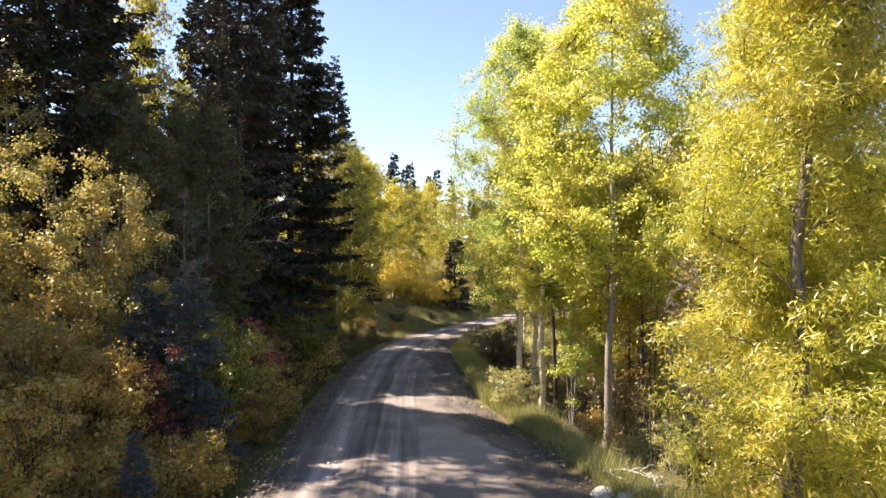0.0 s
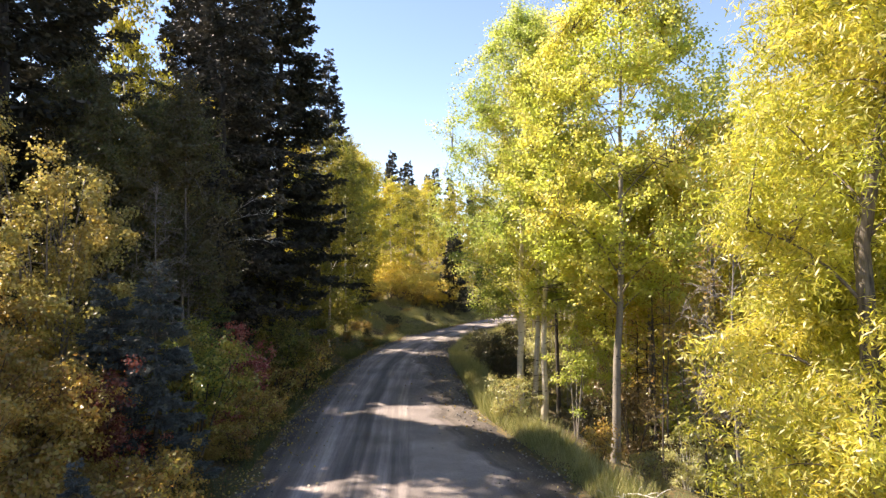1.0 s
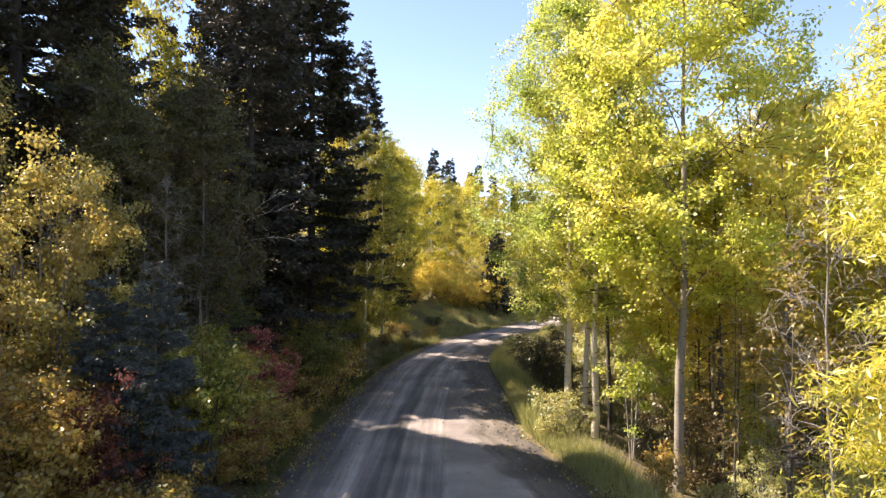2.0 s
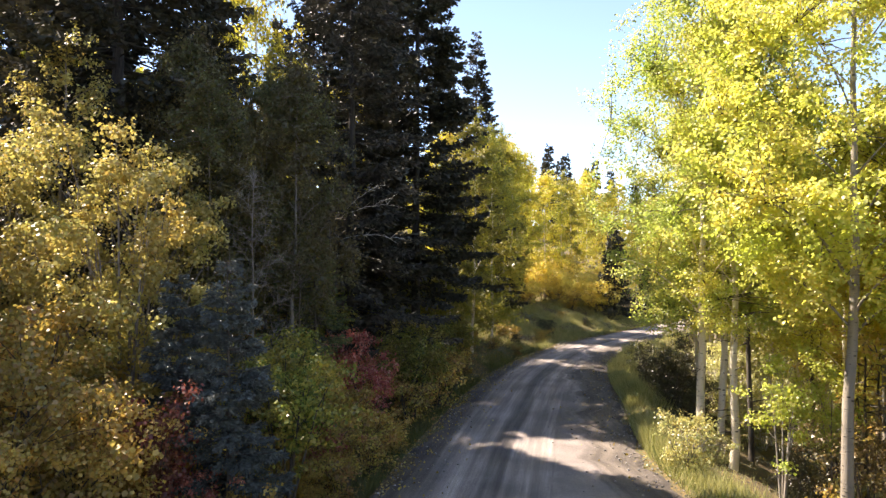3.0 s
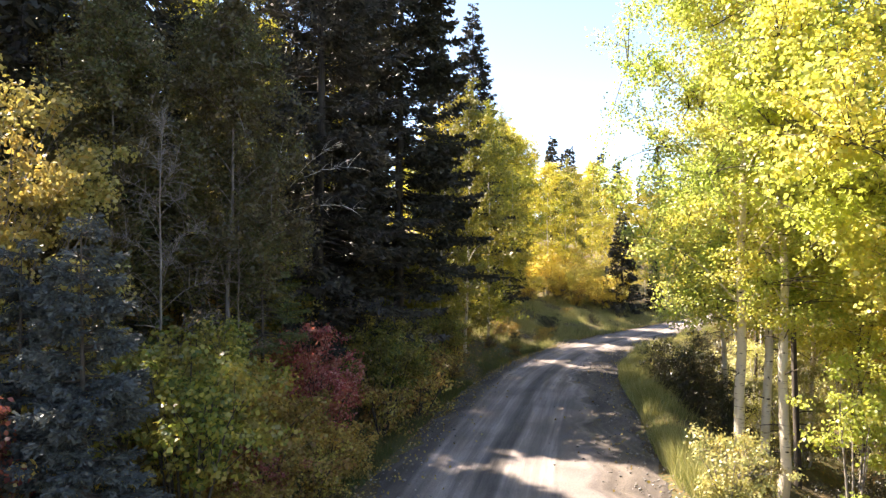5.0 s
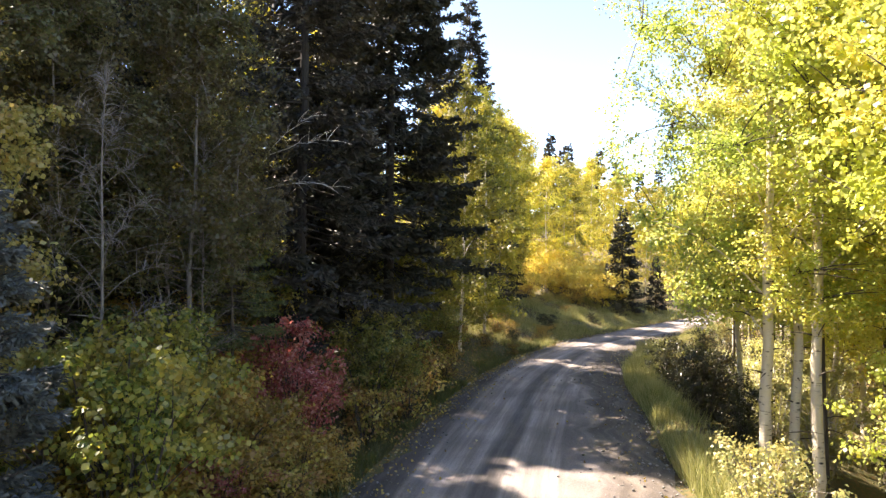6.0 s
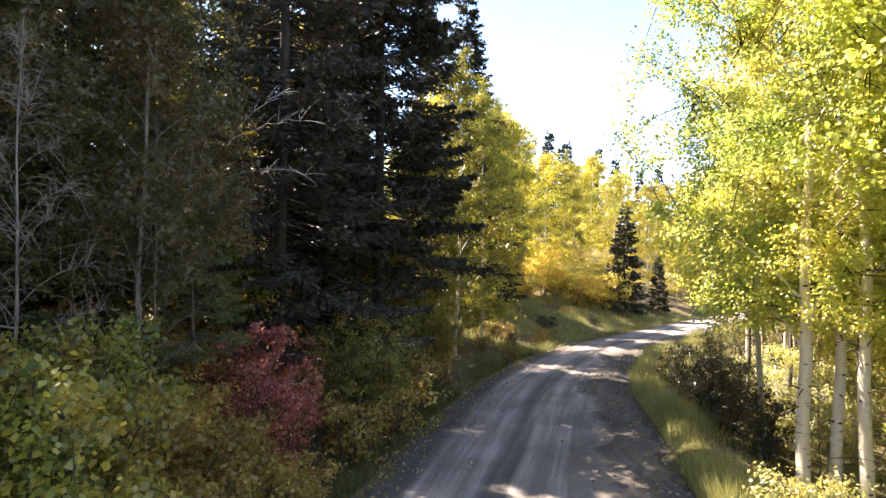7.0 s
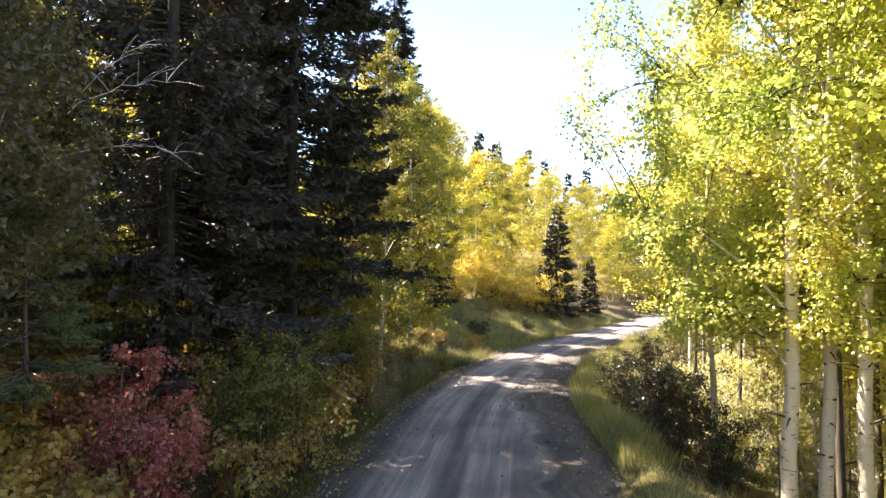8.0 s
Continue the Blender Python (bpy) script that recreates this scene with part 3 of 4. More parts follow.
def spruce(name, seed, height, radius, needles, bark, first=0.8, gap=0.42, arms=7, sprig=(0.34, 0.075), density=1.0, trunk_r=0.16, power=0.85, simple=False):
    """A conifer: straight trunk, drooping boughs in whorls, each clothed in needle sprigs."""
    rng = np.random.default_rng(seed)
    root = new(name)
    zs = np.linspace(-0.3, height, 12)
    link_part("trunk", np_mesh("trunk", *tube(np.column_stack([0.03 * np.sin(zs), 0.03 * np.cos(zs * 0.8), zs]), trunk_r * (1 - 0.95 * np.clip(zs / height, 0, 1)), 9)), [bark], root, smooth=True)
    wood, P, T, LEN = [], [], [], []
    z = first
    while z < height - 0.1:
        s = (z - first) / (height - first)
        full = radius * (1 - s) ** power + 0.10
        for k in range(arms if s < 0.85 else 5):
            if rng.uniform() < 0.10:
                continue
            a, ln = rng.uniform(0, 6.28), full * rng.uniform(0.62, 1.12)
            z0 = z + rng.uniform(-0.5, 0.5) * gap
            slope = 0.42 * s - 0.30 + rng.uniform(-0.12, 0.12)
            t = np.linspace(0, 1, 5)
            line = np.column_stack([math.cos(a) * t * ln, math.sin(a) * t * ln, z0 + slope * ln * t + 0.16 * ln * t ** 3])
            wood.append(tube(line[::2] if simple else line, np.linspace(0.010 + 0.008 * ln, 0.004, 3 if simple else 5), 3))
            m = max(6, int(ln * 21 * density))
            tt = rng.uniform(0.14, 1.0, m) ** 0.75
            base = np.column_stack([np.interp(tt, t, line[:, c]) for c in range(3)])
            side = rng.choice([-1.0, 1.0], m) * rng.uniform(0.35, 1.25, m)
            reach = (0.10 + 0.30 * ln * (1 - tt) ** 0.8) * rng.uniform(0.0, 1.0, m)
            out_dir = np.column_stack([np.cos(a + side * 0.85), np.sin(a + side * 0.85), rng.uniform(-0.55, 0.12, m)])
            P.append(base + out_dir * reach[:, None])
            T.append(out_dir)
        z += gap * (1 - 0.45 * s)
    P, T = np.concatenate(P), unit(np.concatenate(T))
    tagged(link_part("crown", np_mesh("crown", *leaves(rng, P, sprig[0], sprig[1], facing=T, simple=simple)), [needles], root), kind="stuff")
    tagged(link_part("bough_mass", np_mesh("bough_mass", *join(wood)), [bark], root), kind="stuff")
    return root


def shrub(name, seed, height, radius, leaf_mat, bark, leaf=(0.06, 0.045), stems=7, clumps=40, per_clump=60, clump_size=0.22, bare=0.15, simple=False):
    """A many-stemmed bush: bent stems from one foot, each with its twigs, and a crown of leaves."""
    rng = np.random.default_rng(seed)
    root = new(name)
    tips = []
    for i in range(stems):
        a = i * 6.28 / stems + rng.uniform(-0.4, 0.4)
        r = radius * rng.uniform(0.25, 0.85)
        tips.append(np.array([math.cos(a) * r, math.sin(a) * r, height * rng.uniform(0.7, 1.0) * (1 - 0.25 * (r / radius) ** 2)]))
    foot = [np.array([t[0] * 0.12, t[1] * 0.12, -0.15]) for t in tips]
    cl = list(tips)
    twigs = []
    for _ in range(clumps - stems):
        i = rng.integers(stems)
        s = rng.uniform(bare, 1.0)
        c = foot[i] + (tips[i] - foot[i]) * s + rng.normal(size=3) * [0.30 * radius, 0.30 * radius, 0.10 * height]
        c[2] = max(c[2], 0.12)
        cl.append(c)
        near = foot[i] + (tips[i] - foot[i]) * s * 0.8
        twigs.append(tube(bend(near, c, 0.03, 3), [0.008, 0.005, 0.003], 3))
    for i in range(stems):
        path = bend(foot[i], tips[i], 0, 6)
        path[1:-1, :2] *= 0.86
        link_part("stem", np_mesh("stem", *tube(path, np.linspace(0.012 + 0.006 * height, 0.005, 6), 5)), [bark], root, smooth=True)
    tagged(link_part("twig_mass", np_mesh("twig_mass", *join(twigs)), [bark], root), kind="stuff")
    cl = np.array(cl)
    if per_clump:
        size = clump_size * rng.uniform(0.6, 1.4, len(cl))
        which = np.repeat(np.arange(len(cl)), np.maximum(6, per_clump * (size / clump_size) ** 1.5).astype(int))
        off = within(rng, len(which)) * [1, 1, 0.7]
        pts = cl[which] + off * size[which][:, None]
        keep = pts[:, 2] > 0.03
        tagged(link_part("crown", np_mesh("crown", *leaves(rng, pts[keep], leaf[0], leaf[1], outward=off[keep], simple=simple)), [leaf_mat], root), kind="stuff")
    return root


def put(ob, x, y, turn=0.0, scale=1.0, sink=0.0, tall=1.0):
    """Stand a plant on the ground."""
    ob.matrix_basis = Matrix.LocRotScale((x, y, float(land(x, y)) - sink), Euler((0, 0, turn)), (scale, scale, scale * tall))
    return ob


def again(ob, x, y, turn, scale=1.0, tall=1.0):
    """Another plant like ob, elsewhere."""
    c = copy_thing(ob, Matrix.Identity(4))
    return put(c, x, y, turn, scale, 0.0, tall)

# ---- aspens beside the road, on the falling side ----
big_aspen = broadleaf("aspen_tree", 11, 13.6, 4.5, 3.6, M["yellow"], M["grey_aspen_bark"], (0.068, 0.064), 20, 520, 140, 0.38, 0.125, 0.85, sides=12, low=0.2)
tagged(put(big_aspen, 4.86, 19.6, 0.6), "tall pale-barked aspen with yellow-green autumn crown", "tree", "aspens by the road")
edge_aspen = broadleaf("aspen_tree", 12, 13.0, 3.1, 3.3, M["aspen"], M["aspen_bark"], (0.050, 0.047), 20, 400, 205, 0.38, 0.115, 0.85, (-0.2, 0.1), sides=12, low=0.30, open_side=2.15)
tagged(put(edge_aspen, 2.67, 23.2, 2.2), "slender pale aspen leaning towards the gravel road", "tree", "aspens by the road")
mid_aspen = broadleaf("aspen_tree", 13, 13.4, 4.4, 2.3, M["yellow"], M["aspen_bark"], (0.050, 0.047), 12, 170, 170, 0.36, 0.10, 0.85, sides=10, low=0.2)
tagged(put(mid_aspen, 3.18, 23.4, 0.4), "slender aspen with yellow leaves and scarred pale bark", "tree", "aspens by the road")
lime_aspen = broadleaf("aspen_tree", 14, 12.6, 3.3, 2.6, M["yellow"], M["aspen_bark"], (0.050, 0.047), 12, 200, 170, 0.36, 0.105, 0.85, sides=10, low=0.2)
tagged(put(lime_aspen, 3.42, 22.7, 1.4), "white-barked aspen with fresh yellow-green leaves", "tree", "aspens by the road")
low_aspen = broadleaf("aspen_tree", 15, 10.5, 3.2, 2.3, M["yellow"], M["aspen_bark"], (0.06, 0.056), 16, 260, 115, 0.38, 0.085, 0.85, sides=9, low=0.45)
tagged(put(low_aspen, 3.5, 29.8, 1.1), "slender green-yellow aspen with low hanging boughs", "tree", "aspens by the road")
# ---- the grove down the slope ----
rng = np.random.default_rng(5)
grove_kinds = [
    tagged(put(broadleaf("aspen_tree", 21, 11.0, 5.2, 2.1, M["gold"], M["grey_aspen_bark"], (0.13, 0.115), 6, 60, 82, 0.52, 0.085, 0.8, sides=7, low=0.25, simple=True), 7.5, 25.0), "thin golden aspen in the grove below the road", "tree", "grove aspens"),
    tagged(put(broadleaf("aspen_tree", 22, 12.8, 5.8, 2.4, M["yellow"], M["aspen_bark"], (0.13, 0.115), 6, 64, 82, 0.55, 0.095, 0.8, sides=7, low=0.25, simple=True), 9.0, 30.0), "thin yellow-green aspen in the grove below the road", "tree", "grove aspens"),
    tagged(put(broadleaf("aspen_tree", 23, 9.5, 4.2, 1.5, M["gold"], M["dark_bark"], (0.13, 0.115), 6, 54, 80, 0.48, 0.075, 0.8, sides=7, low=0.25, simple=True), 6.4, 21.5), "dark-stemmed young tree with golden leaves", "tree", "grove aspens"),
]
spots = []
tries = 0
while len(spots) < 40 and tries < 4000:
    tries += 1
    x, y = rng.uniform(4, 20), rng.uniform(18, 56)
    if x - road_right(y) < 2.8 or (x < 6.5 and y < 26):
        continue
    if all((x - a) ** 2 + (y - b) ** 2 > 1.7 for a, b in spots):
        spots.append((x, y))
for i, (x, y) in enumerate(spots):
    again(grove_kinds[i % 3], x, y, rng.uniform(0, 6.28), rng.uniform(0.8, 1.15))

for x, y, turn, sc, src, what in ((4.3, 25.4, 3.0, 1.1, grove_kinds[2], "dark-stemmed aspen standing behind the roadside group"), (5.8, 42.6, 4.4, 0.95, grove_kinds[1], "yellow-green aspen close to the bend"),
                                  (6.6, 40.2, 1.4, 0.9, grove_kinds[1], "yellow-green aspen close to the bend")):
    tagged(again(src, x, y, turn, sc), what)

amber_aspen = broadleaf("aspen_tree", 24, 11.5, 3.8, 2.3, M["amber"], M["grey_aspen_bark"], (0.085, 0.078), 12, 190, 80, 0.42, 0.09, 0.85, sides=8, low=0.25, simple=True)
tagged(put(amber_aspen, 8.2, 21.5, 0.0), "amber-orange aspen in the grove below the road", "tree", "grove aspens")
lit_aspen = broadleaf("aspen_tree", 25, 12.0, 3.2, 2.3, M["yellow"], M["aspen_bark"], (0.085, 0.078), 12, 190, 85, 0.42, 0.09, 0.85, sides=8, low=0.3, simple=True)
tagged(put(lit_aspen, 5.7, 29.6, 0.0, 0.95), "bright yellow aspen behind the roadside group", "tree", "grove aspens")
for x, y, turn, sc in ((7.4, 32.4, 2.1, 1.05), (7.0, 26.6, 4.2, 0.9)):
    again(lit_aspen, x, y, turn, sc)

# ---- the willow close to the camera's way ----
willow = broadleaf("willow_tree", 31, 10.5, 0.6, 1.75, M["willow"], M["willow_bark"], (0.088, 0.0155), 20, 420, 300, 0.30, 0.12, 0.9, (0.5, 0.2), 10, 0.7, wobble=2.0, open_side=3.73, open_band=(0.30, 0.46), open_cos=0.95)
tagged(put(willow, 3.95, 7.6, 0.5), "leafy willow with narrow yellow leaves on a grey trunk", "tree")
tagged(again(willow, 5.6, 9.2, 2.9, 1.05), "leafy willow with narrow yellow leaves behind its neighbour")

# ---- inner side: scrub oak, blue spruces ----
oak = shrub("scrub_oak", 41, 6.6, 2.4, M["oak"], M["grey_bark"], (0.066, 0.052), 14, 280, 170, 0.26, 0.08)
tagged(put(oak, -8.3, 15.6, 0.4, 1.0), "tall scrub oak with yellow and ochre autumn leaves", "shrub", "scrub oaks")
for x, y, turn, sc in ((-12.6, 16.2, 5.0, 1.0),):
    again(oak, x, y, turn, sc)
blue = spruce("blue_spruce", 51, 4.5, 1.0, M["blue"], M["dark_bark"], 0.15, 0.29, 10, (0.105, 0.021), 22.0, 0.06, 0.8, simple=True)
tagged(put(blue, -5.65, 14.8, 0.0), "small dusty blue spruce among autumn shrubs", "tree", "blue spruces")
again(blue, -6.65, 14.9, 2.0, 0.88)
again(blue, -4.9, 10.6, 1.2, 0.42)

# ---- inner side: dark thicket and tall spruces ----
thicket = broadleaf("alder_tree", 61, 9.4, 3.1, 2.0, M["alder"], M["grey_bark"], (0.085, 0.05), 16, 200, 120, 0.32, 0.06, 0.8, sides=6, low=0.6, simple=True)
tagged(put(thicket, -7.2, 20.2, 0.0, 0.97), "tall thin-stemmed alder with dull green leaves", "tree", "alders")
for x, y, turn, sc in ((-8.9, 22.0, 1.0, 0.96), (-9.6, 19.6, 2.2, 0.98), (-9.6, 24.0, 3.3, 0.92), (-8.5, 18.4, 5.1, 0.85)):
    again(thicket, x, y, turn, sc)
# added out of view: its high crown shades the road but clears the oak
shade_aspen = broadleaf("tall_aspen", 62, 19.5, 12.8, 2.4, M["gold"], M["grey_aspen_bark"], (0.14, 0.12), 8, 80, 110, 0.6, 0.14, 0.8, sides=8, low=0.25, simple=True)
tagged(put(shade_aspen, -12.8, 16.6, 0.0), "unseen tall aspen added up the slope to shade the road", "tree")
upslope_tree = broadleaf("amber_tree", 62, 9.0, 4.0, 1.5, M["oak"], M["grey_aspen_bark"], (0.09, 0.07), 10, 75, 60, 0.32, 0.09, 0.8, sides=8, low=0.35, simple=True)
tagged(put(upslope_tree, -11.9, 18.0, 0.0, 0.92), "amber-leaved young tree among spruces up the slope", "tree")
broad_spruce = spruce("spruce_tree", 74, 23.0, 4.3, M["spruce"], M["spruce_bark"], 2.0, 0.46, 9, (0.32, 0.075), 2.8, 0.22, 0.75, simple=True)
tagged(put(broad_spruce, -12.4, 20.2, 0.8), "broad dark spruce standing up the slope", "tree", "tall spruces")
tall = spruce("spruce_tree", 71, 20.5, 3.3, M["spruce"], M["spruce_bark"], 1.2, 0.42, 8, (0.32, 0.075), 2.6, 0.20, simple=True)
near_tall = spruce("spruce_tree", 72, 20.5, 3.7, M["grey_spruce"], M["spruce_bark"], 1.2, 0.52, 8, (0.27, 0.052), 4.0, 0.20, 0.78, simple=True)
tagged(put(near_tall, -8.4, 27.0, 0.0), "tall dark spruce with dense drooping boughs", "tree", "tall spruces")
second_tall = spruce("spruce_tree", 73, 22.5, 3.2, M["spruce"], M["spruce_bark"], 3.4, 0.44, 10, (0.30, 0.068), 4.2, 0.20, simple=True)
tagged(put(second_tall, -7.1, 30.8, 1.0), "tall dark spruce with a bare lower trunk", "tree", "tall spruces")
tagged(put(tall, -11.5, 31.5, 2.0, 0.9), "tall dark spruce among others on the slope", "tree", "tall spruces")
for x, y, turn, sc in ((-11.2, 52.5, 3.4, 0.85), (-7.6, 46.1, 4.0, 0.88), (-10.5, 35.0, 5.5, 0.9), (-13.8, 12.5, 4.9, 1.05), (-15.3, 22.3, 3.3, 1.05), (-12.3, 11.4, 2.3, 1.05), (-13.5, 41.0, 2.6, 1.0), (-14.3, 26.4, 1.6, 0.85)):
    again(tall, x, y, turn, sc)

# ---- yellow aspens beyond the spruces and round the bend ----
lime_tree = broadleaf("aspen_tree", 81, 11.5, 1.2, 2.0, M["lime"], M["aspen_bark"], (0.10, 0.085), 9, 110, 170, 0.44, 0.075, 0.8, sides=7, simple=True, low=0.35)
tagged(put(lime_tree, -5.9, 36.5, 0.0), "young aspen with dull yellow-green leaves", "tree", "aspens at the bend")
for x, y, turn, sc in ((-5.6, 40.5, 1.0, 1.0), (-6.6, 34.4, 2.0, 0.8), (-6.2, 49.5, 3.0, 1.0), (-7.4, 55.5, 4.0, 1.1), (-3.4, 63.5, 5.0, 0.9)):
    again(lime_tree, x, y, turn, sc)
gold_tree = broadleaf("aspen_tree", 82, 12.0, 2.5, 2.8, M["gold"], M["aspen_bark"], (0.13, 0.11), 8, 110, 98, 0.6, 0.09, 0.8, sides=7, simple=True, low=0.25)
tagged(put(gold_tree, -13.0, 28.7, 0.0, 0.85, 0.0, 1.5), "golden aspen glowing behind dark spruces", "tree", "aspens at the bend")
for x, y, turn, sc in ((-6.0, 50.5, 1.0, 0.95), (-7.5, 57.0, 2.0, 1.05), (-4.5, 60.0, 3.0, 0.85), (-7.0, 64.0, 4.0, 1.0), (-2.5, 66.0, 5.0, 0.85), (0.5, 70.0, 0.5, 0.8),                       (-1.5, 74.0, 2.5, 0.95), (4.0, 76.0, 3.5, 0.8), (-10.0, 50.0, 4.5, 1.0), (9.0, 80.0, 5.5, 0.9), (3.2, 69.0, 1.1, 0.6), (7.5, 77.5, 0.4, 0.7), (11.5, 85.0, 1.4, 0.75), (14.0, 88.0, 2.4, 0.8), (6.0, 82.0, 3.4, 0.8), (9.6, 34.2, 5.4, 0.5), (10.6, 37.0, 2.9, 0.55), (5.4, 67.5, 0.7, 0.5), (6.6, 80.5, 1.7, 0.6), (10.6, 71.5, 2.7, 0.5), (12.2, 80.0, 3.7, 0.65), (11.2, 24.0, 3.9, 1.05), (12.8, 27.0, 4.9, 1.15), (10.4, 20.5, 5.9, 0.95), (6.6, 73.5, 2.1, 0.65), (-12.2, 33.6, 0.2, 0.95)):
    again(gold_tree, x, y, turn, sc)

# ---- golden scrub, bank spruces ----
gold_scrub = shrub("golden_scrub", 91, 2.8, 1.4, M["amber"], M["grey_bark"], (0.12, 0.10), 9, 60, 60, 0.34, 0.35, simple=True)
tagged(put(gold_scrub, -2.6, 57.5, 0.0), "golden aspen scrub on the grassy bank", "shrub", "golden scrub")
for x, y, turn, sc in ((-4.4, 58.0, 1.0, 1.0), (-0.9, 59.5, 2.0, 0.8), (-6.2, 57.0, 3.0, 0.9), (-3.4, 60.5, 4.0, 1.2), (-8.0, 57.5, 5.0, 1.0), (-1.8, 61.0, 0.4, 1.0), (-5.4, 61.5, 1.4, 1.3), (-9.5, 60.5, 2.4, 1.3), (-7.4, 62.5, 3.4, 1.2), (0.6, 63.5, 4.4, 1.0), (-4.0, 64.5, 5.4, 1.3), (-5.2, 54.5, 0.7, 0.7), (-7.0, 53.0, 1.7, 0.8), (11.4, 79.0, 2.7, 1.2), (13.2, 82.5, 3.7, 1.3), (9.6, 77.5, 4.7, 1.2), (7.6, 74.5, 5.7, 1.1)):
    again(gold_scrub, x, y, turn, sc)
bank_spruce = spruce("spruce_tree", 95, 8.2, 1.7, M["spruce"], M["spruce_bark"], 0.5, 0.3, 8, (0.28, 0.09), 1.3, 0.09)
tagged(put(bank_spruce, 1.07, 58.7, 0.0, 0.9), "small dark spruce on the bank at the bend", "tree", "bank spruces")
for x, y, turn, sc in ((3.6, 62.5, 1.0, 0.5),):
    again(bank_spruce, x, y, turn, sc)

# ---- far wooded ridge ----
far_spruce = spruce("far_spruce", 101, 12.0, 1.7, M["spruce"], M["spruce_bark"], 0.6, 0.6, 7, (0.64, 0.20), 0.58, 0.12, simple=True)
tagged(put(far_spruce, -5.7, 99.0, 0.0), "distant dark spruce on the ridge", "tree", "ridge spruces")
far_aspen = broadleaf("far_aspen", 102, 10.0, 1.5, 2.4, M["gold"], M["aspen_bark"], (0.36, 0.32), 4, 34, 28, 0.6, 0.09, 0.7, sides=5, simple=True)
tagged(put(far_aspen, 2.0, 88.0, 0.0), "distant golden aspen on the hillside", "tree", "ridge aspens")
for x, y, top in ((-5.2, 105.0, 20.7), (-1.0, 105.0, 19.8), (1.3, 106.0, 18.4)):
    again(far_spruce, x, y, x, (top - float(land(x, y))) / 12.0)
rng = np.random.default_rng(9)
for i in range(70):
    x, y = rng.uniform(-46, 30), rng.uniform(80, 128)
    if road_left(y) - 3 < x < road_right(y) + 3:
        continue
    again(far_spruce if rng.uniform() < (y - 90) / 30 else far_aspen, x, y, rng.uniform(0, 6.28), rng.uniform(0.75, 1.2))
for i in range(28):
    x, y = rng.uniform(-44, -17), rng.uniform(24, 78)
    again(far_spruce if rng.uniform() < 0.5 else far_aspen, x, y, rng.uniform(0, 6.28), rng.uniform(1.0, 1.5))
for i in range(22):
    x, y = rng.uniform(20, 52), rng.uniform(12, 80)
    if x - road_right(y) < 6:
        continue
    again(far_spruce if rng.uniform() < 0.25 else far_aspen, x, y, rng.uniform(0, 6.28), rng.uniform(0.9, 1.3))

for i in range(26):
    side = -1 if i % 2 else 1
    x, y = side * rng.uniform(9, 26), rng.uniform(-26, 8)
    again(far_spruce if (i % 4 == 1) else far_aspen, x - 2 if side < 0 else x + 3, y, rng.uniform(0, 6.28), rng.uniform(0.9, 1.3))

# ---- undergrowth on the inner side ----
red_bush = shrub("dogwood_bush", 111, 1.9, 1.0, M["red"], M["dark_bark"], (0.060, 0.042), 13, 95, 58, 0.17)
tagged(put(red_bush, -6.1, 22.2, 0.0, 1.0), "crimson dogwood bush beside the gravel road", "shrub", "crimson bushes")
for x, y, turn, sc in ((-6.9, 23.3, 2.0, 1.3), (-7.8, 23.0, 4.4, 0.9), (-5.6, 18.3, 3.0, 0.6)):
    again(red_bush, x, y, turn, sc)
rng = np.random.default_rng(33)
maple_bush = shrub("maple_bush", 116, 2.4, 0.75, M["dull_red"], M["dark_bark"], (0.062, 0.048), 10, 80, 60, 0.18, 0.35)
tagged(put(maple_bush, -6.35, 13.8, 0.0, 0.95), "dull red maple bush beside the blue spruces", "shrub")
green_bush = shrub("chokecherry_bush", 112, 2.4, 1.2, M["green"], M["dark_bark"], (0.060, 0.046), 10, 90, 80, 0.18, 0.5)
tagged(put(green_bush, -5.5, 16.5, 0.0, 1.22), "leafy chokecherry bush with green and yellow leaves", "shrub", "green bushes")
for x, y, turn, sc in ((-6.0, 27.5, 1.0, 1.05), (-6.3, 18.0, 2.0, 1.2), (-5.9, 31.5, 3.0, 1.0), (-5.6, 25.2, 4.0, 1.0)):
    again(green_bush, x, y, turn, sc)
rust_bush = shrub("rose_thicket", 113, 1.3, 0.9, M["rust"], M["dark_bark"], (0.066, 0.046), 9, 46, 44, 0.19)
tagged(put(rust_bush, -5.0, 14.0, 0.0), "low rusty brown rose thicket on the verge", "shrub", "rusty thickets")
lime_bush = shrub("snowberry_bush", 114, 1.1, 0.8, M["verge"], M["dark_bark"], (0.066, 0.050), 8, 46, 36, 0.17)
tagged(put(lime_bush, -5.1, 12.4, 0.0), "low yellow-green snowberry bush on the verge", "shrub", "snowberry bushes")
oak_brush = shrub("oak_brush", 115, 1.3, 1.0, M["ochre"], M["dark_bark"], (0.068, 0.050), 9, 70, 62, 0.2)
tagged(put(oak_brush, -5.6, 18.6, 0.0), "low oak brush with orange and yellow leaves", "shrub", "oak brush")
for x, y, turn, sc in ((-6.9, 20.6, 0.9, 1.2), (-6.2, 20.9, 2.9, 1.0), (-7.6, 21.3, 4.1, 1.3), (-6.5, 21.4, 5.3, 0.8), (-5.6, 21.0, 1.9, 0.8)):
    again(oak_brush, x, y, turn, sc)
ochre_oak = shrub("scrub_oak", 117, 2.8, 1.5, M["ochre"], M["dark_bark"], (0.066, 0.050), 12, 150, 75, 0.23, 0.12)
tagged(put(ochre_oak, -7.4, 12.0, 0.0), "scrub oak with rusty orange leaves in shade", "shrub", "scrub oaks")
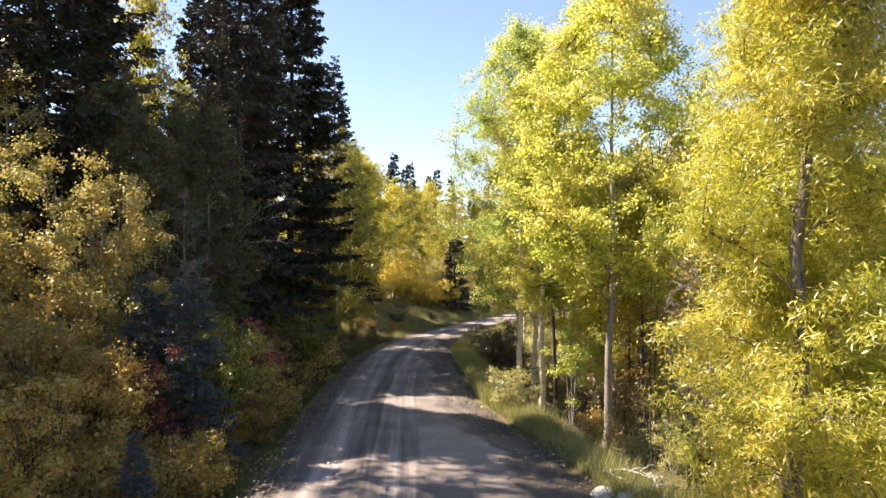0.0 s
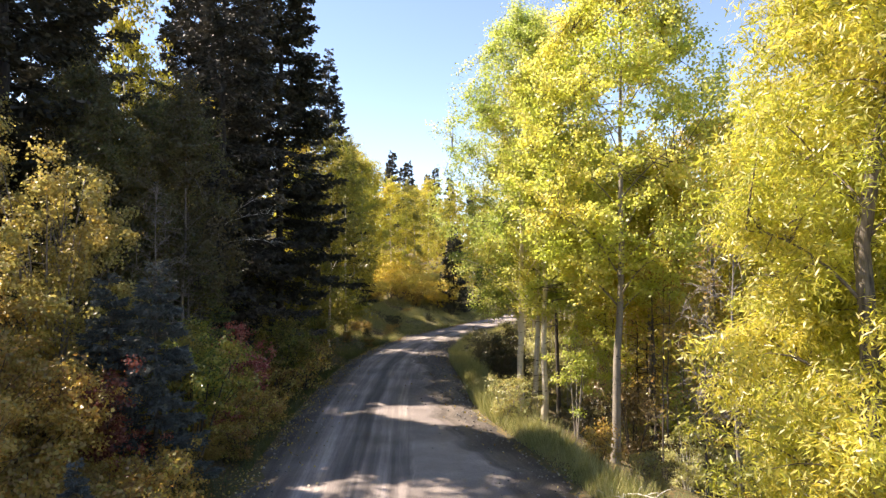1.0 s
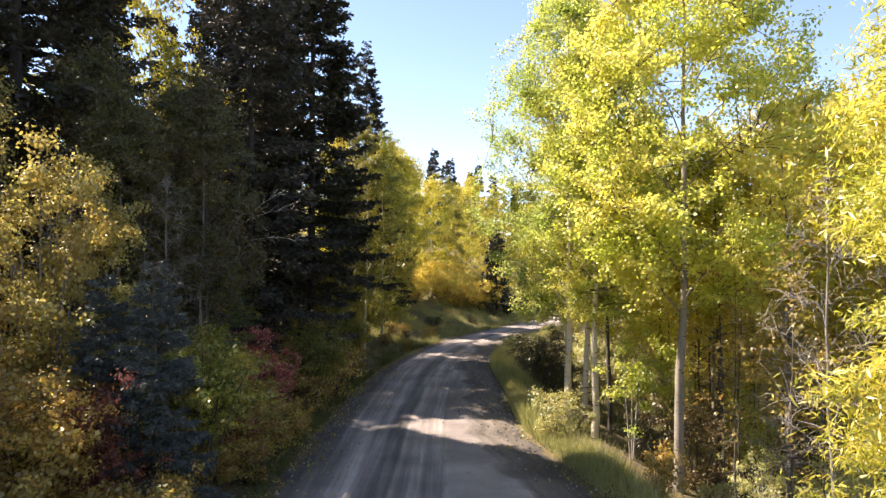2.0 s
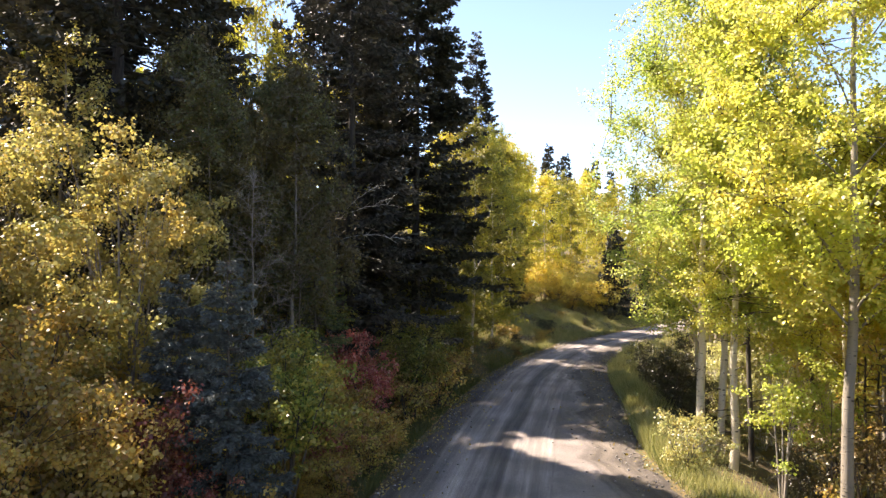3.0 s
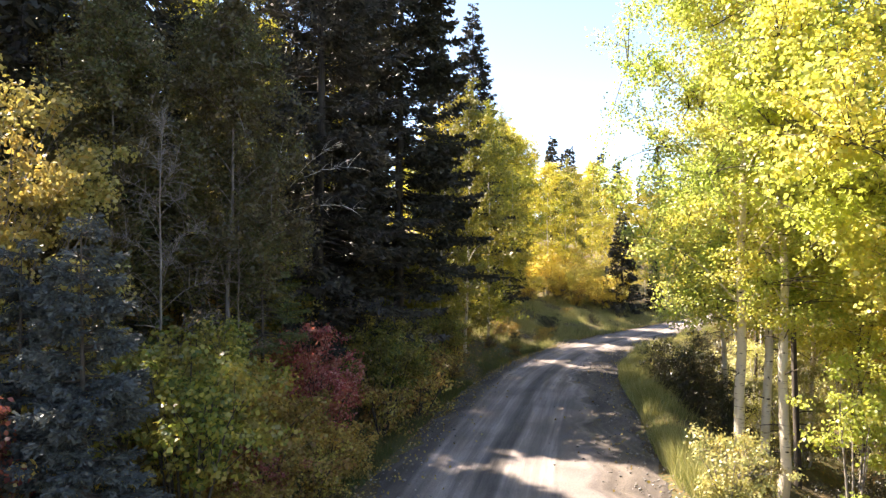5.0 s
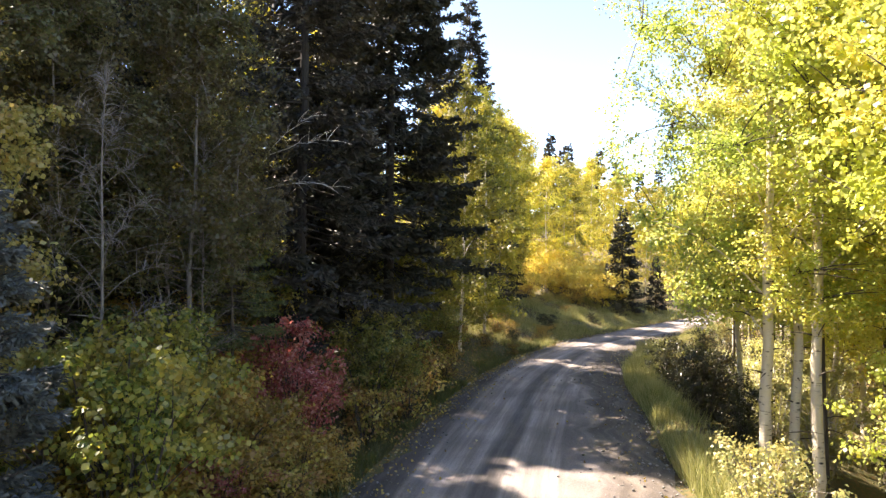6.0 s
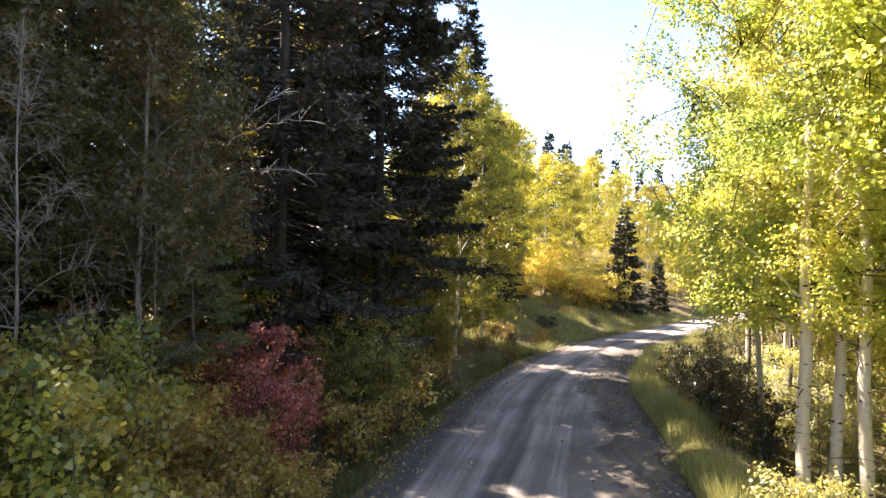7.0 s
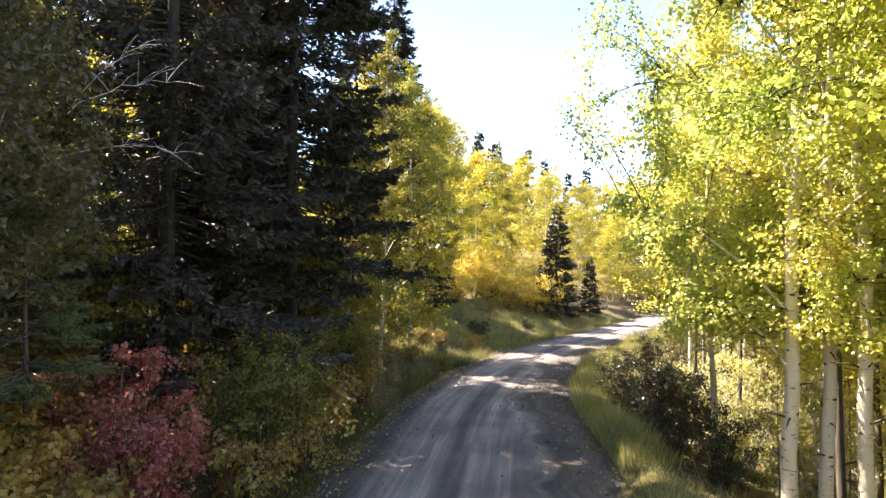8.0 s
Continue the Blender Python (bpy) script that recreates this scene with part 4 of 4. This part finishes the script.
for x, y, turn, sc in ((-6.6, 11.0, 1.2, 0.8), (-8.3, 13.5, 2.2, 1.1), (-7.0, 13.4, 3.2, 0.75)):
    again(ochre_oak, x, y, turn, sc)
for i in range(16):
    again(oak_brush, rng.uniform(-6.5, -5.2), 12.6 + i * 0.55, rng.uniform(0, 6.28), rng.uniform(0.42, 0.68))
for x, y, turn, sc in ((-6.4, 17.4, 1.0, 1.0), (-6.2, 19.8, 2.0, 1.1), (-5.0, 13.2, 3.0, 0.9), (-6.0, 11.4, 4.0, 1.1), (-6.9, 18.9, 5.0, 1.2), (-4.9, 21.0, 0.5, 0.7), (-7.2, 12.9, 1.6, 1.3)):
    again(oak_brush, x, y, turn, sc)
for x, y, turn, sc, src in ((-4.9, 19.2, 0.3, 0.9, lime_bush), (-5.3, 23.9, 1.1, 1.2, lime_bush), (-5.0, 26.2, 2.0, 1.3, lime_bush), (-5.4, 29.6, 3.0, 1.3, lime_bush), (-4.7, 17.4, 4.0, 0.8, lime_bush), (-5.2, 20.3, 5.0, 0.9, rust_bush)):
    again(src, x, y, turn, sc)
rng = np.random.default_rng(15)
for i in range(54):
    y = rng.uniform(8.5, 44)
    d = 0.8 + 4.2 * rng.uniform() ** 1.3
    x = float(road_left(y)) - d
    again((rust_bush, lime_bush, rust_bush, lime_bush)[rng.integers(4)], x, y, rng.uniform(0, 6.28), rng.uniform(0.55, 0.95) * (0.62 + 0.12 * d))

for x, y, turn, sc, src in ((-6.7, 14.1, 0.6, 1.0, oak_brush), (-7.4, 13.8, 1.6, 1.2, rust_bush), (-6.3, 14.4, 2.6, 0.7, red_bush), (-7.4, 24.3, 0.2, 1.0, oak_brush), (-6.6, 24.1, 1.2, 0.8, rust_bush), (-8.6, 21.5, 2.2, 1.0, oak_brush), (-8.6, 23.5, 3.2, 1.1, rust_bush), (-9.2, 24.6, 4.2, 1.3, oak_brush), (-9.4, 27.3, 5.2, 1.5, rust_bush),
                            (-6.3, 25.7, 0.8, 0.8, oak_brush), (-10.4, 22.2, 1.8, 1.4, oak_brush), (-7.6, 22.0, 2.8, 1.0, rust_bush), (-10.8, 26.8, 3.8, 1.6, oak_brush), (-8.1, 23.4, 4.8, 1.2, oak_brush), (-9.0, 25.6, 5.8, 1.5, green_bush), (-10.2, 30.2, 0.6, 1.5, rust_bush), (-11.4, 33.0, 1.6, 1.8, rust_bush), (-9.3, 33.4, 2.6, 1.7, green_bush), (-8.6, 35.6, 3.6, 1.5, green_bush), (-11.0, 36.4, 4.6, 2.0, rust_bush), (-9.2, 38.8, 5.6, 1.7, green_bush), (-12.8, 30.8, 0.2, 1.8, green_bush), (-15.0, 29.0, 1.2, 1.7, green_bush), (-14.0, 27.6, 2.2, 1.8, rust_bush), (-13.2, 25.4, 3.2, 1.5, green_bush), (-15.8, 26.4, 4.2, 2.0, rust_bush), (-11.8, 24.6, 5.2, 1.3, green_bush)):
    again(src, x, y, turn, sc)

# ---- undergrowth on the falling side ----
sage_bush = shrub("pale_bush", 121, 1.2, 0.8, M["sage"], M["grey_bark"], (0.06, 0.04), 9, 60, 62, 0.17, simple=True)
tagged(put(sage_bush, 2.0, 20.4, 0.0), "pale green bush on the road's falling verge", "shrub", "pale bushes")
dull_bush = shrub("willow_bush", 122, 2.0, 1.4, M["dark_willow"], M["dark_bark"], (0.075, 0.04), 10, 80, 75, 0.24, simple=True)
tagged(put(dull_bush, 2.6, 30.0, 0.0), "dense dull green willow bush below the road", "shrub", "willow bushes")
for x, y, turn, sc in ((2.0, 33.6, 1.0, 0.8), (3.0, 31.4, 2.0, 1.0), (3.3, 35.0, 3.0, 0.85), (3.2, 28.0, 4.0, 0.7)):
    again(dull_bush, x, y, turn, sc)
gold_sapling = shrub("aspen_sapling", 123, 3.0, 0.75, M["aspen"], M["grey_bark"], (0.058, 0.052), 4, 32, 90, 0.22, 0.6)
tagged(put(gold_sapling, 4.1, 21.2, 0.0, 1.05), "bright yellow aspen sapling under taller aspens", "tree", "aspen saplings")
for x, y, turn, sc in ((5.6, 23.0, 1.0, 1.0), (7.0, 20.5, 2.0, 0.9), (8.2, 24.0, 3.0, 1.2)):
    again(gold_sapling, x, y, turn, sc)
bare_tree = broadleaf("bare_tree", 124, 7.2, 2.0, 1.5, M["sage"], M["grey_bark"], limbs=20, clumps=420, per_clump=0, trunk_r=0.04, low=0.6, twig_r=0.006)
tagged(put(bare_tree, 6.1, 14.9, 0.0), "leafless grey young tree with many fine twigs", "tree", "bare trees")
for x, y, turn, sc in ((4.6, 29.0, 1.0, 0.45), (6.6, 17.8, 2.0, 0.7), (-7.0, 17.9, 3.0, 0.85), (-7.3, 20.6, 4.0, 0.8)):
    again(bare_tree, x, y, turn, sc)
pale_scrub = shrub("pale_scrub", 125, 3.0, 1.5, M["pale"], M["dead_wood"], (0.08, 0.055), 11, 70, 70, 0.26, simple=True)
tagged(put(pale_scrub, 4.8, 31.8, 0.0), "pale yellow scrub with grey twigs below the road", "shrub", "pale scrub")
for x, y, turn, sc in ((5.2, 28.6, 1.0, 1.0), (6.2, 33.5, 2.0, 1.1), (5.0, 36.0, 3.0, 0.9), (7.6, 37.0, 4.0, 1.2), (8.2, 30.5, 5.0, 1.1), (9.6, 34.5, 0.5, 1.2), (6.2, 39.0, 1.5, 0.9), (10.5, 28.5, 2.5, 1.2), (8.8, 41.0, 3.5, 1.1), (12.0, 32.0, 4.5, 1.3), (7.6, 17.2, 0.8, 0.7), (8.8, 19.4, 1.8, 0.85), (6.6, 19.0, 2.8, 0.6), (9.6, 17.0, 3.8, 0.9), (10.4, 21.6, 4.8, 1.0)):
    again(pale_scrub, x, y, turn, sc)
rng = np.random.default_rng(16)
for i in range(50):
    y = rng.uniform(9, 46)
    d = 1.5 + 11 * rng.uniform() ** 1.5
    x = float(road_right(y)) + d
    if 23 < y < 41 and d < 5:
        continue
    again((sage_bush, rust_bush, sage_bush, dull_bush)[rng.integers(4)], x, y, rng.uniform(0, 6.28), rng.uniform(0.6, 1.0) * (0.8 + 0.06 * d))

brown_thicket = shrub("brown_thicket", 126, 2.6, 1.3, M["thicket"], M["dark_bark"], (0.075, 0.05), 12, 64, 46, 0.26, 0.1, simple=True)
tagged(put(brown_thicket, 5.6, 20.6, 0.0), "dark brown tangled thicket under the aspens", "shrub", "brown thickets")
rng = np.random.default_rng(26)
for i in range(34):
    x, y = rng.uniform(3.6, 13), rng.uniform(16, 46)
    if x - road_right(y) < 2.6 + (1.2 if y < 22 else 0):
        continue
    if 26 < y < 40 and x < 9:
        continue
    again(brown_thicket, x, y, rng.uniform(0, 6.28), rng.uniform(0.6, 1.1))

for i in range(46):
    x, y = rng.uniform(9, 26), rng.uniform(36, 64)
    if x - road_right(y) < 3.5 or x - road_right(y) > 13:
        continue
    again(brown_thicket if i % 3 else pale_scrub, x, y, rng.uniform(0, 6.28), rng.uniform(1.0, 1.7))

pole = broadleaf("young_alder", 131, 6.5, 2.2, 0.9, M["rust"], M["dark_bark"], (0.09, 0.07), 6, 22, 24, 0.3, 0.035, 0.8, sides=6, low=0.4, simple=True)
tagged(put(pole, 6.2, 19.5, 0.0), "thin dark alder stem with few brown leaves", "tree", "alder poles")
rng = np.random.default_rng(18)
for i in range(46):
    x, y = rng.uniform(4.8, 13), rng.uniform(15.5, 34)
    if x < 0.22 * y + 0.2 or x - road_right(y) < 3:
        continue
    again(pole, x, y, rng.uniform(0, 6.28), rng.uniform(0.7, 1.25))
for i in range(30):
    x, y = rng.uniform(8, 20), rng.uniform(34, 58)
    if x - road_right(y) < 2.5:
        continue
    again(pole if i % 3 else grove_kinds[2], x, y, rng.uniform(0, 6.28), rng.uniform(0.8, 1.3))
for i in range(8):
    y = rng.uniform(40, 57)
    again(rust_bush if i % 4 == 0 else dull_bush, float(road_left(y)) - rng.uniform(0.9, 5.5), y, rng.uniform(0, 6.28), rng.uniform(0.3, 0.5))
for x, y, turn, sc, k in ((4.4, 36.4, 0.3, 0.8, 1), (5.4, 38.6, 1.3, 0.9, 0), (7.0, 43.6, 2.3, 0.95, 2), (8.3, 45.2, 3.3, 1.0, 1), (7.9, 47.4, 4.3, 0.9, 0), (9.9, 48.6, 5.3, 0.95, 1), (11.0, 51.0, 0.8, 0.9, 2), (6.3, 36.0, 1.8, 0.9, 0), (9.4, 43.0, 2.8, 1.0, 0)):
    again(grove_kinds[k], x, y, turn, sc)
for i in range(34):
    x, y = rng.uniform(-13, 1), rng.uniform(52, 76)
    if road_left(y) - x < 2.5 or (y < 56 and x > -5):
        continue
    again((rust_bush, rust_bush, gold_scrub)[rng.integers(3)], x, y, rng.uniform(0, 6.28), rng.uniform(0.8, 1.3))
fir = spruce("young_fir", 132, 5.2, 1.0, M["green_needle"], M["dark_bark"], 1.9, 0.30, 8, (0.11, 0.02), 10.0, 0.05, simple=True)
tagged(put(fir, -7.3, 21.7, 0.0), "young fir with a bare lower stem", "tree", "young firs")
for x, y, turn, sc in ((-7.9, 21.2, 2.0, 0.85), (-8.6, 19.0, 3.0, 1.1)):
    again(fir, x, y, turn, sc)

# ---- a leaning pale stem at the edge of the spruces ----
stem_path = np.array([bend(np.array([0.0, 0.0, -0.3]), np.array([0.75, 0.1, 8.2]), 0, 10)[k] + [0.16 * math.sin(k * 0.7), 0.05 * k, 0] for k in range(10)])
leaner = new("leaning_aspen")
link_part("trunk", np_mesh("trunk", *tube(stem_path, np.linspace(0.07, 0.02, 10), 8)), [M["aspen_bark"]], leaner, smooth=True)
for k, reach in ((6, 0.5), (7, -0.45), (8, 0.35)):
    link_part("limb", np_mesh("limb", *tube(bend(stem_path[k], stem_path[k] + [reach, 0.1, 0.5], 0.05, 4), np.linspace(0.018, 0.004, 4), 5)), [M["aspen_bark"]], leaner, smooth=True)
tagged(put(leaner, -7.0, 34.8), "thin leaning aspen stem with pale bare bark", "tree")

# ---- dead boughs reaching out of the thicket ----
def dead_bough(seed, start, end):
    rng = np.random.default_rng(seed)
    a, b = np.array(start), np.array(end)
    path = bend(a, b, 0.12, 8) + rng.normal(size=(8, 3)) * 0.03
    root = new("dead_bough")
    root.location = a
    bough = link_part("bough", np_mesh("bough", *tube(path - a, np.linspace(0.006, 0.0025, 8), 5)), [M["dead_wood"]], root, smooth=True)
    for _ in range(12):
        k = rng.integers(3, 8)
        d = unit(b - a) * rng.uniform(0.1, 0.35) + rng.normal(size=3) * 0.12
        link_part("twig", np_mesh("twig", *tube(bend(path[k], path[k] + d, 0.03, 4) - a, np.linspace(0.0035, 0.0015, 4), 4)), [M["dead_wood"]], bough, smooth=True)
    return tagged(root, "bare bleached dead bough reaching out of the thicket", "branch", "dead boughs")


dead_bough(1, (-6.4, 21.2, 5.6), (-5.5, 21.2, 6.37))
dead_bough(2, (-6.4, 21.2, 5.6), (-5.13, 21.2, 5.94))
dead_bough(3, (-6.4, 21.2, 5.06), (-5.06, 21.2, 5.12))

# ---- fallen branches and a rock by the road ----
def fallen_branch(seed, x, y, turn, length):
    rng = np.random.default_rng(seed)
    root = new("fallen_branch")
    path = np.column_stack([np.linspace(0, length, 7), rng.normal(size=7) * 0.05, 0.05 + 0.10 * np.sin(np.linspace(0, 3.1, 7))])
    branch = link_part("branch", np_mesh("branch", *tube(path, np.linspace(0.022, 0.006, 7), 6)), [M["dead_wood"]], root, smooth=True)
    for k in (2, 3, 4, 5, 5, 6):
        d = np.array([rng.uniform(0.15, 0.5), rng.uniform(-0.45, 0.45), rng.uniform(-0.02, 0.30)]) * length * 0.6
        link_part("twig", np_mesh("twig", *tube(bend(path[k], path[k] + d, 0.04, 4), np.linspace(0.010, 0.003, 4), 4)), [M["dead_wood"]], branch, smooth=True)
    put(root, x, y, turn)
    return tagged(root, "bleached fallen branch lying at the road's edge", "branch", "fallen branches")


for i, (x, y, turn, ln) in enumerate(((-3.7, 11.2, 0.4, 1.0), (-3.9, 11.9, 1.2, 0.8), (-3.9, 12.6, -0.5, 0.7), (3.3, 12.4, 0.5, 1.1), (3.7, 13.2, 2.2, 0.9), (3.4, 13.9, -0.6, 1.0), (4.2, 12.6, 1.4, 1.2), (-2.6, 42.6, 0.3, 1.3), (-3.0, 43.6, -0.4, 1.2), (-2.4, 44.2, 0.9, 1.0))):
    fallen_branch(200 + i, x, y, turn, ln)


def rock(seed, x, y, size, label):
    bm = bmesh.new()
    bmesh.ops.create_icosphere(bm, subdivisions=3, radius=1.0)
    for vert in bm.verts:
        c = vert.co.copy()
        c *= 1 + 0.35 * noise.noise(c * 1.3 + Vector((seed, 0, 0))) + 0.10 * noise.noise(c * 4.0 + Vector((0, seed, 0)))
        vert.co = Vector((c.x * size, c.y * size * 0.7, c.z * size * 0.45))
    me = bpy.data.meshes.new("rock")
    bm.to_mesh(me)
    bm.free()
    ob = link_part("rock", me, [M["pale_rock"]])
    return tagged(put(ob, x, y, seed), label, "rock", "rocks")


rock(1.0, 3.15, 13.0, 0.34, "pale weathered rock half sunk in the verge")
rock(2.0, 3.45, 12.5, 0.24, "small pale rock beside a larger one")

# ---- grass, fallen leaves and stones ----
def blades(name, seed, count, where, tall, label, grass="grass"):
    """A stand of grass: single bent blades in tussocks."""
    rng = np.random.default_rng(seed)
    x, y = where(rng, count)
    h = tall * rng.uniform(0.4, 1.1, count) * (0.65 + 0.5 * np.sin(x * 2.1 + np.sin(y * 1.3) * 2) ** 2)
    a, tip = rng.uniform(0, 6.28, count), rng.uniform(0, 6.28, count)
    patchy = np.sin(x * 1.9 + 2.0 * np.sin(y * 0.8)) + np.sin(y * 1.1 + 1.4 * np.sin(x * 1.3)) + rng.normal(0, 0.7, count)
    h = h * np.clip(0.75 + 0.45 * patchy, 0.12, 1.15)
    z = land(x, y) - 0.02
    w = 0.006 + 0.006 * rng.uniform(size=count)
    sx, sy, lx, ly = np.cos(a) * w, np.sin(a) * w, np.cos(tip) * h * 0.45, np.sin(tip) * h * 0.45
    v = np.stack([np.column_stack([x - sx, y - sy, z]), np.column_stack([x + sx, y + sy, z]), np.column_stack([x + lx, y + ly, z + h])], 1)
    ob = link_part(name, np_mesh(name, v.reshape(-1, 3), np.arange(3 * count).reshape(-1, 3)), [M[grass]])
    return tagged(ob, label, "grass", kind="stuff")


def right_verge(rng, k):
    y = rng.uniform(8, 60, k)
    return road_right(y) + 0.15 + np.abs(rng.normal(0, 0.75, k)), y


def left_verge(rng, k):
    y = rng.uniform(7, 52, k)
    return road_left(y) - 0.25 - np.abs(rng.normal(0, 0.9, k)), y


def bank_grass(rng, k):
    y = rng.uniform(40, 64, k)
    return road_left(y) - 0.2 - rng.uniform(0, 8, k), y


blades("verge_grass", 1, 70000, right_verge, 0.50, "tall bleached green grass along the road's edge")
blades("verge_grass", 2, 40000, left_verge, 0.28, "green grass with shade in its colour along the foot of the bank", "shaded_grass")
blades("bank_grass", 3, 70000, bank_grass, 0.46, "dry pale grass on the bank at the bend")


def scatter_leaves():
    rng = np.random.default_rng(3)
    k = 7000
    y = rng.uniform(8, 60, k)
    side = rng.uniform(size=k) < 0.8
    x = np.where(side, road_left(y) + np.abs(rng.normal(0, 0.7, k)) - 0.5 - 2.0 * rng.uniform(size=k) ** 2, road_right(y) - rng.normal(0, 1.0, k) + 1.5 * rng.uniform(size=k))
    inside = (x > road_left(y)) & (x < road_right(y))
    z = np.where(inside, 0.035, land(x, y) + 0.02)
    vv, ff = leaves(rng, np.column_stack([x, y, z]), 0.055, 0.045, facing=np.column_stack([np.cos(x * 91), np.sin(x * 91), 0 * x]))
    ob = link_part("fallen_leaves", np_mesh("fallen_leaves", vv, ff), [M["litter"]])
    tagged(ob, "scattered yellow fallen leaves along the road's edges", "leaves", kind="stuff")


def scatter_stones():
    rng = np.random.default_rng(4)
    k = 3600
    y = rng.uniform(9, 50, k)
    left = rng.uniform(size=k) < 0.3
    x = np.where(left, road_left(y) + np.abs(rng.normal(0, 0.5, k)) - 0.1, road_right(y) - np.abs(rng.normal(0, 0.8, k)) + 0.2)
    r = 0.010 + 0.032 * rng.uniform(size=k) ** 3
    octa = np.array([[1, 0, 0], [0, 1, 0], [-1, 0, 0], [0, -1, 0], [0, 0, 0.7], [0, 0, -0.7]], float)
    tri = np.array([[0, 1, 4], [1, 2, 4], [2, 3, 4], [3, 0, 4], [1, 0, 5], [2, 1, 5], [3, 2, 5], [0, 3, 5]])
    v = octa[None] * r[:, None, None] * rng.uniform(0.6, 1.3, (k, 6, 1))
    a = rng.uniform(0, 6.28, k)
    c, s = np.cos(a)[:, None], np.sin(a)[:, None]
    vx, vy = v[:, :, 0] * c - v[:, :, 1] * s, v[:, :, 0] * s + v[:, :, 1] * c
    v = np.stack([vx + x[:, None], vy + y[:, None], v[:, :, 2] + 0.02 + r[:, None] * 0.3], -1)
    f = (tri[None] + 6 * np.arange(k)[:, None, None]).reshape(-1, 3)
    ob = link_part("loose_stones", np_mesh("loose_stones", v.reshape(-1, 3), f), [M["stone"]])
    tagged(ob, "loose grey stones along the gravel road", "stones", kind="stuff")


scatter_leaves()
scatter_stones()
